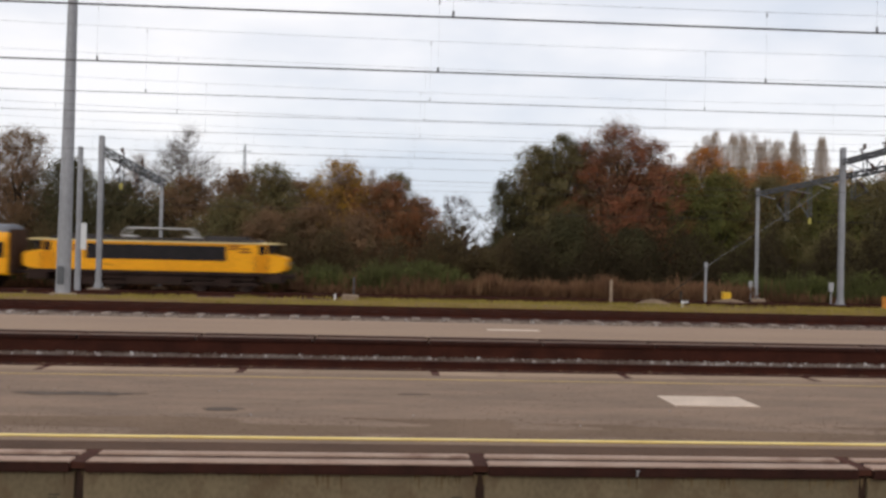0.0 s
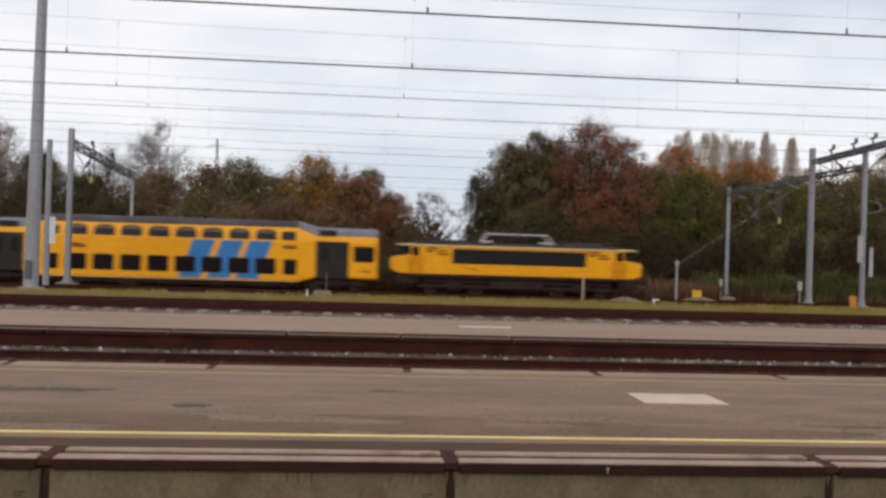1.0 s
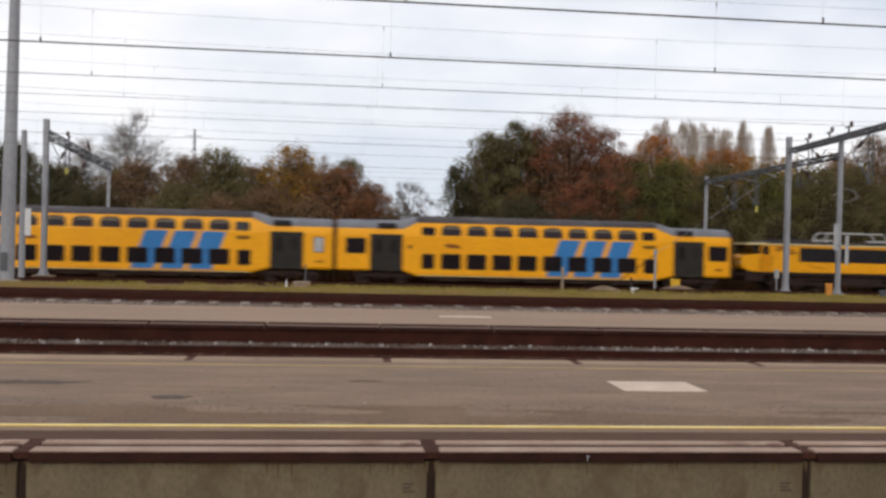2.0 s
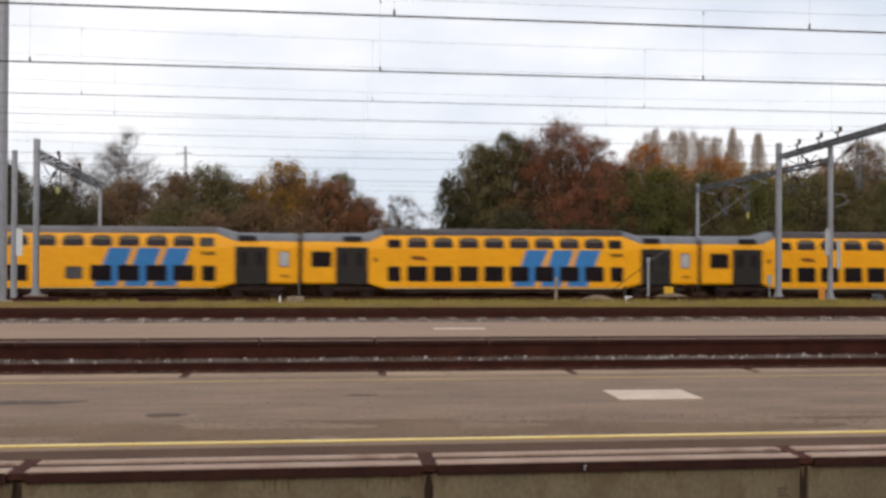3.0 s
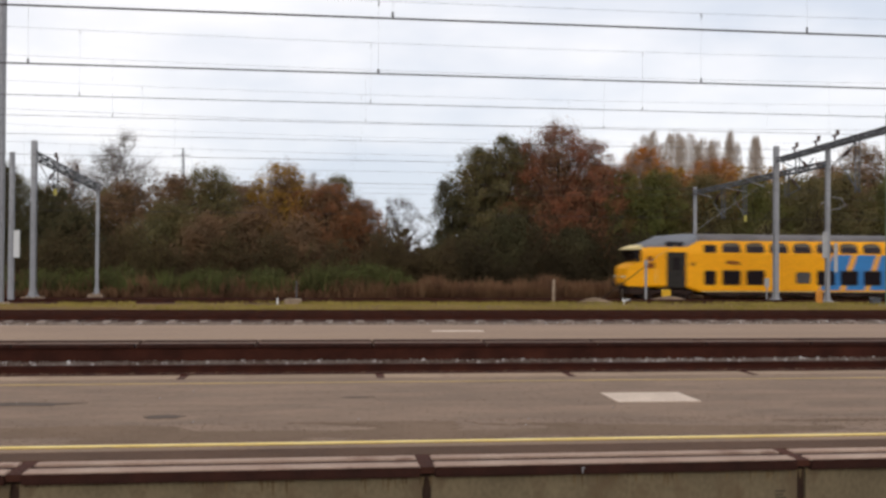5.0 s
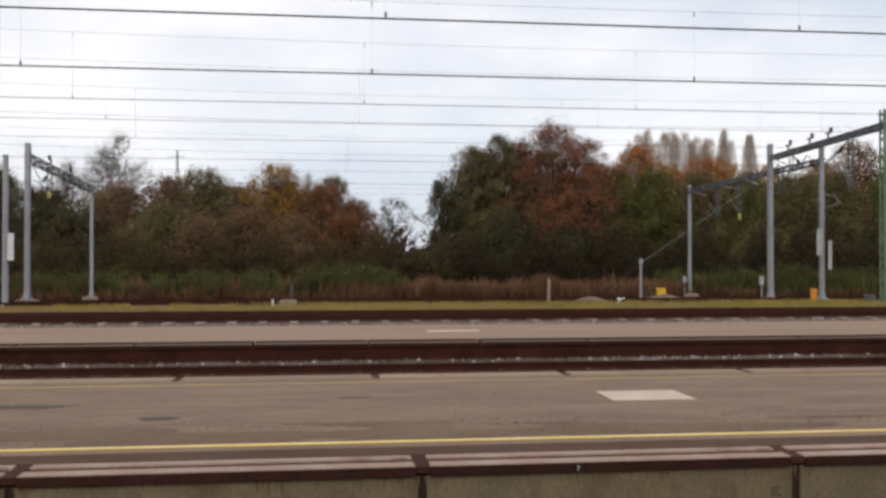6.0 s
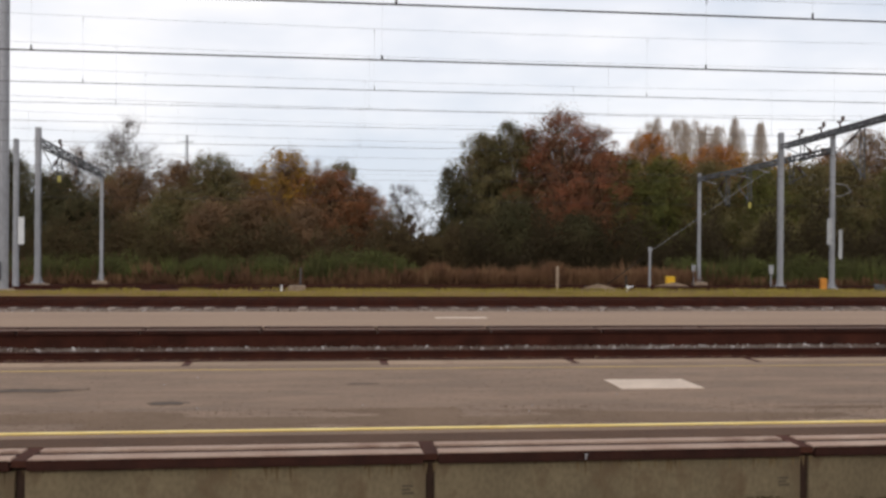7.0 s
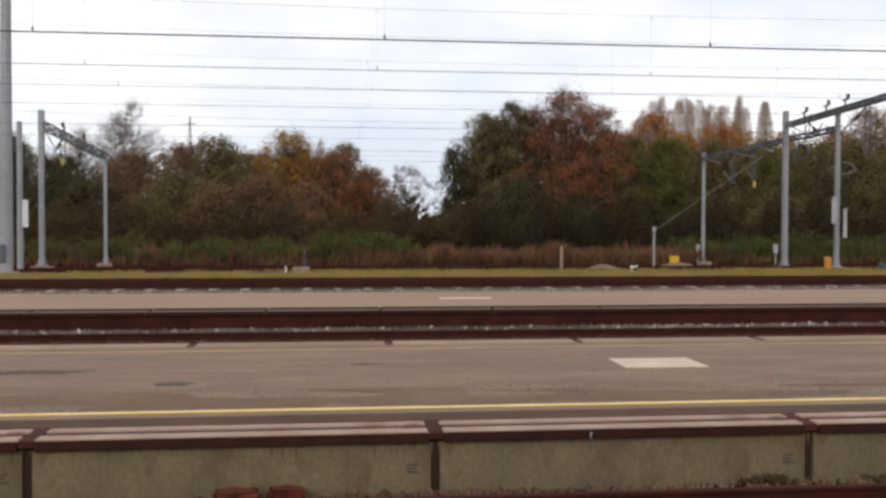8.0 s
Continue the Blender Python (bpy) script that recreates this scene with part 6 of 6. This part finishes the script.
scatter("shrubs", LEAF_SHRUB, 15000, (-45, 6.0), (66.4, 70.5), 2.3, 0.075, "fresh green low shrubs along the wood's edge", 21, gaps=0.35)
scatter("shrubs", LEAF_SHRUB, 13000, (25, 72), (66.6, 70.5), 2.2, 0.08, "fresh green low shrubs along the wood's edge", 22, gaps=0.3)


def reeds(name, n, xr, yr, height, label, seed, blade=None, wide=0.045, clump=0.5):
    rng = np.random.default_rng(seed)
    b = np.stack([rng.uniform(*xr, n), rng.uniform(*yr, n), np.full(n, -0.8)], 1)
    h = height * rng.uniform(0.5, 1.15, n) * np.array([max(0.12, 0.8 + clump * noise.noise((float(k) * 0.6, seed, 0)) + 0.5 * clump * noise.noise((float(k) * 2.1, seed, 5.0))) for k in b[:, 0]])
    lean = rng.normal(size=(n, 2)) * 0.22 * h[:, None]
    tip = b + np.stack([lean[:, 0], lean[:, 1], h], 1)
    a = rng.uniform(0, 3.14, n)
    w = np.stack([np.cos(a), np.sin(a), np.zeros(n)], 1) * wide
    mid = b * 0.45 + tip * 0.55
    quad = np.stack([b - w * 0.6, mid - w, tip, mid + w], 1)
    tagged(new(name, from_arrays(name, quad.reshape(-1, 3), np.arange(n * 4).reshape(-1, 4), blade or LEAF_REED)), label, "reeds", kind="stuff")


reeds("reeds", 9000, (2, 26), (65.8, 68.6), 1.5, "dry rust-brown reeds and grasses beside the line", 5)
reeds("reeds", 6000, (-45, 4), (65.8, 67.2), 0.85, "dry rust-brown grasses beside the line", 7)
reeds("reeds", 5000, (24, 75), (66.0, 68.4), 0.9, "dry rust-brown grasses beside the line", 6)


reeds("tall_grass", 8500, (-45, 6), (66.2, 69.5), 1.65, "tall green grasses and nettles along the wood's edge", 8, LEAF_SHRUB, 0.04, 1.3)
reeds("tall_grass", 9000, (25, 72), (66.4, 69.5), 1.7, "tall green grasses and nettles along the wood's edge", 9, LEAF_SHRUB, 0.04, 1.3)
reeds("reeds", 5000, (-45, 30), (66.0, 69.0), 1.7, "dry rust-brown reeds between green grasses", 15)


def grass_blades(n, xr, yr, seed):
    rng = np.random.default_rng(seed)
    b = np.stack([rng.uniform(*xr, n), rng.uniform(*yr, n), np.full(n, -0.06)], 1)
    worn = np.array([noise.noise((float(a) * 0.09, float(c) * 0.5, 2.0)) + 0.35 * noise.noise((float(a) * 0.6, float(c), 7.0)) for a, c in b[:, :2]])
    b = b[worn > -0.12 + 0.004 * (10 - b[:, 0])]
    n = len(b)
    h = rng.uniform(0.05, 0.16, n)
    tip = b + np.stack([rng.normal(size=n) * 0.03, rng.normal(size=n) * 0.03, h], 1)
    w = np.stack([np.full(n, 0.03), np.zeros(n), np.zeros(n)], 1)
    tri = np.stack([b - w, b + w, tip], 1)
    tagged(new("grass", from_arrays("grass", tri.reshape(-1, 3), np.arange(n * 3).reshape(-1, 3), GRASS_BLADE)), "short yellowing grass on the strip between tracks", "grass", kind="stuff")


GRASS_BLADE = leaf_mat("grass blade", [(0.13, 0.10, 0.03), (0.20, 0.16, 0.04), (0.27, 0.21, 0.055), (0.32, 0.25, 0.08)])
grass_blades(30000, (-32, 45), (38.6, 45.0), 9)


def pylon():
    m = thing("radio_mast", "thin distant lattice mast above the trees", "mast", (-20.9, 140, -0.7))
    bm = bmesh.new()
    for sx, sy in ((-0.6, -0.6), (0.6, -0.6), (0, 0.7)):
        tube(bm, (sx, sy, 0), (sx * 0.15, sy * 0.15, 18.2), 0.06, 0.04, 5)
    for i in range(18):
        k = 1 - 0.85 * i / 18
        tube(bm, (-0.6 * k, -0.6 * k, i), (0.6 * k, -0.6 * k, i + 1), 0.03, sides=4)
        tube(bm, (0.6 * k, -0.6 * k, i), (0, 0.7 * k, i + 1), 0.03, sides=4)
    part("tower", bm, STEEL_DARK, m)
    bm = bmesh.new()
    tube(bm, (-0.9, 0, 17.2), (0.9, 0, 17.2), 0.06, sides=5)
    part("antenna", bm, STEEL_DARK, m)


pylon()


# ---- scraps at the platform wall ----
def scrap(x, y, w, h, seed):
    rng = random.Random(seed)
    bm = bmesh.new()
    box(bm, -w / 2, -0.09, 0, w / 2, 0.09, h, 0.02)
    bmesh.ops.subdivide_edges(bm, edges=bm.edges[:], cuts=1)
    for v in bm.verts:
        v.co += Vector((rng.uniform(-1, 1), rng.uniform(-1, 1), rng.uniform(-1, 1))) * 0.018
    ob = solo("scrap_metal", bm, RED_SCRAP, "crumpled rust-red scrap metal lying at a wall foot", "scrap metal")
    ob.matrix_basis = pose(x, y, -0.2, 0, rng.uniform(-6, 6), rng.uniform(-15, 15))


scrap(-0.62, 8.12, 0.34, 0.13, 1)
scrap(-0.22, 8.14, 0.28, 0.13, 2)


STENCIL = mat("faint stencil paint", (0.075, 0.060, 0.040), (0.062, 0.050, 0.034), 0.9, scale=5, fine=40, bump=0.1)


def stencil(x, w, h, z):
    bm = bmesh.new()
    for i in range(3):
        box(bm, x, 8.326, z + i * h * 0.36, x + w * (1.0, 0.7, 0.9)[i], 8.3295, z + i * h * 0.36 + h * 0.16)
    solo("stencil_mark", bm, STENCIL, "faint dark stencilled bars on the concrete wall", "marking")


for k in range(-2, 4):
    stencil(1.02 + 3.335 * k - 0.24, 0.1, 0.085, -0.02)


def drips(seed, n=380):
    """Thin rust runs on the wall below the coping: tapered flakes of their own shape."""
    rng = np.random.default_rng(seed)
    x = rng.uniform(-7, 11, n)
    group = np.array([noise.noise((float(k) * 0.9, 4.0, 0)) for k in x])
    h = np.where(group > 0.02, rng.uniform(0.03, 0.15, n), rng.uniform(0.01, 0.03, n))
    w = rng.uniform(0.005, 0.017, n)
    top = P - 0.09
    y = 8.3292 - 0.004 * rng.permutation(n) / n
    quad = np.stack([np.stack([x - w, y, np.full(n, top)], 1), np.stack([x - w * 0.5, y, top - h * 0.6], 1), np.stack([x + w * rng.uniform(-0.5, 0.5, n), y, top - h], 1),
                     np.stack([x + w * 0.6, y, top - h * 0.55], 1), np.stack([x + w, y, np.full(n, top)], 1)], 1)
    tagged(new("rust_run", from_arrays("rust_run", quad.reshape(-1, 3), np.arange(n * 5).reshape(-1, 5), RUST_RUN)), "thin dark rust runs on the concrete wall", "rust stain", kind="stuff")


RUST_RUN = leaf_mat("rust run", [(0.062, 0.040, 0.022), (0.095, 0.064, 0.034), (0.173, 0.121, 0.063), (0.207, 0.161, 0.098)], 0.9)
drips(3)


def weed_tuft(x, seed, h):
    rng = np.random.default_rng(seed)
    n = 26
    c = np.stack([x + rng.normal(size=n) * 0.1, rng.uniform(8.16, 8.28, n), -0.17 + rng.uniform(0, 1, n) * h], 1)
    v, f = leaves(rng, c, 7, 0.035, 0.018)
    tagged(new("weed", from_arrays("weed", v, f, LEAF_THICKET)), "small dark weed growing at the foot of a concrete wall", "weed", "weeds by the wall")


for k, (x, h) in enumerate(((4.02, 0.07), (3.84, 0.055), (5.0, 0.04), (5.25, 0.045))):
    weed_tuft(x, 40 + k, h)


def weeds(n, xr, seed):
    rng = np.random.default_rng(seed)
    c = np.stack([rng.uniform(*xr, n), rng.uniform(8.02, 8.3, n), np.full(n, -0.17)], 1)
    v, f = leaves(rng, c, 9, 0.06, 0.022)
    tagged(new("fallen_leaves", from_arrays("fallen_leaves", v, f, LEAF_FADED)), "fallen brown leaves and weeds along the wall foot", "leaf litter", kind="stuff")


def splash(x, z, seed):
    """A pale dried splash on the dark platform nosing."""
    rnd = random.Random(seed)
    bm = bmesh.new()
    for k in range(6):
        cx, cz, r = x + rnd.uniform(-0.004, 0.004), z - 0.009 * k, 0.007 - 0.0006 * k
        tube(bm, (cx, 8.2665, cz), (cx, 8.2705, cz), r, sides=9)
    tube(bm, (x + 0.012, 8.2665, z), (x + 0.012, 8.2705, z), 0.006, sides=9)
    solo("dried_splash", bm, BOX_GREY, "pale dried splash on the dark platform nosing", "stain")


splash(2.353, 0.3, 1)

weeds(26, (-0.1, 1.4), 1)
weeds(30, (3.4, 6.5), 2)


# ---- what moves ----
RUN = ((0.0, -6.2), (0.5, 6.2), (1.0, 18.6), (1.5, 31.0), (2.0, 43.35), (2.5, 55.65), (3.0, 67.9), (3.5, 80.08), (4.0, 92.15), (4.5, 103.9), (5.0, 115.4), (5.5, 127.0), (6.0, 138.5), (6.5, 150.0), (7.0, 161.5), (7.5, 173.0), (8.0, 184.5))


def motions():
    """The train runs from left to right along its line; each vehicle keeps its distance from the front."""
    for ob, behind in ((LOCO, 16.48), (COACH_A, 43.35), (COACH_B, 69.65), (CAB, 95.93)):
        walk(ob, [(t, pose(front - behind, TRACK_Y, TRACK_Z)) for t, front in RUN])


motions()
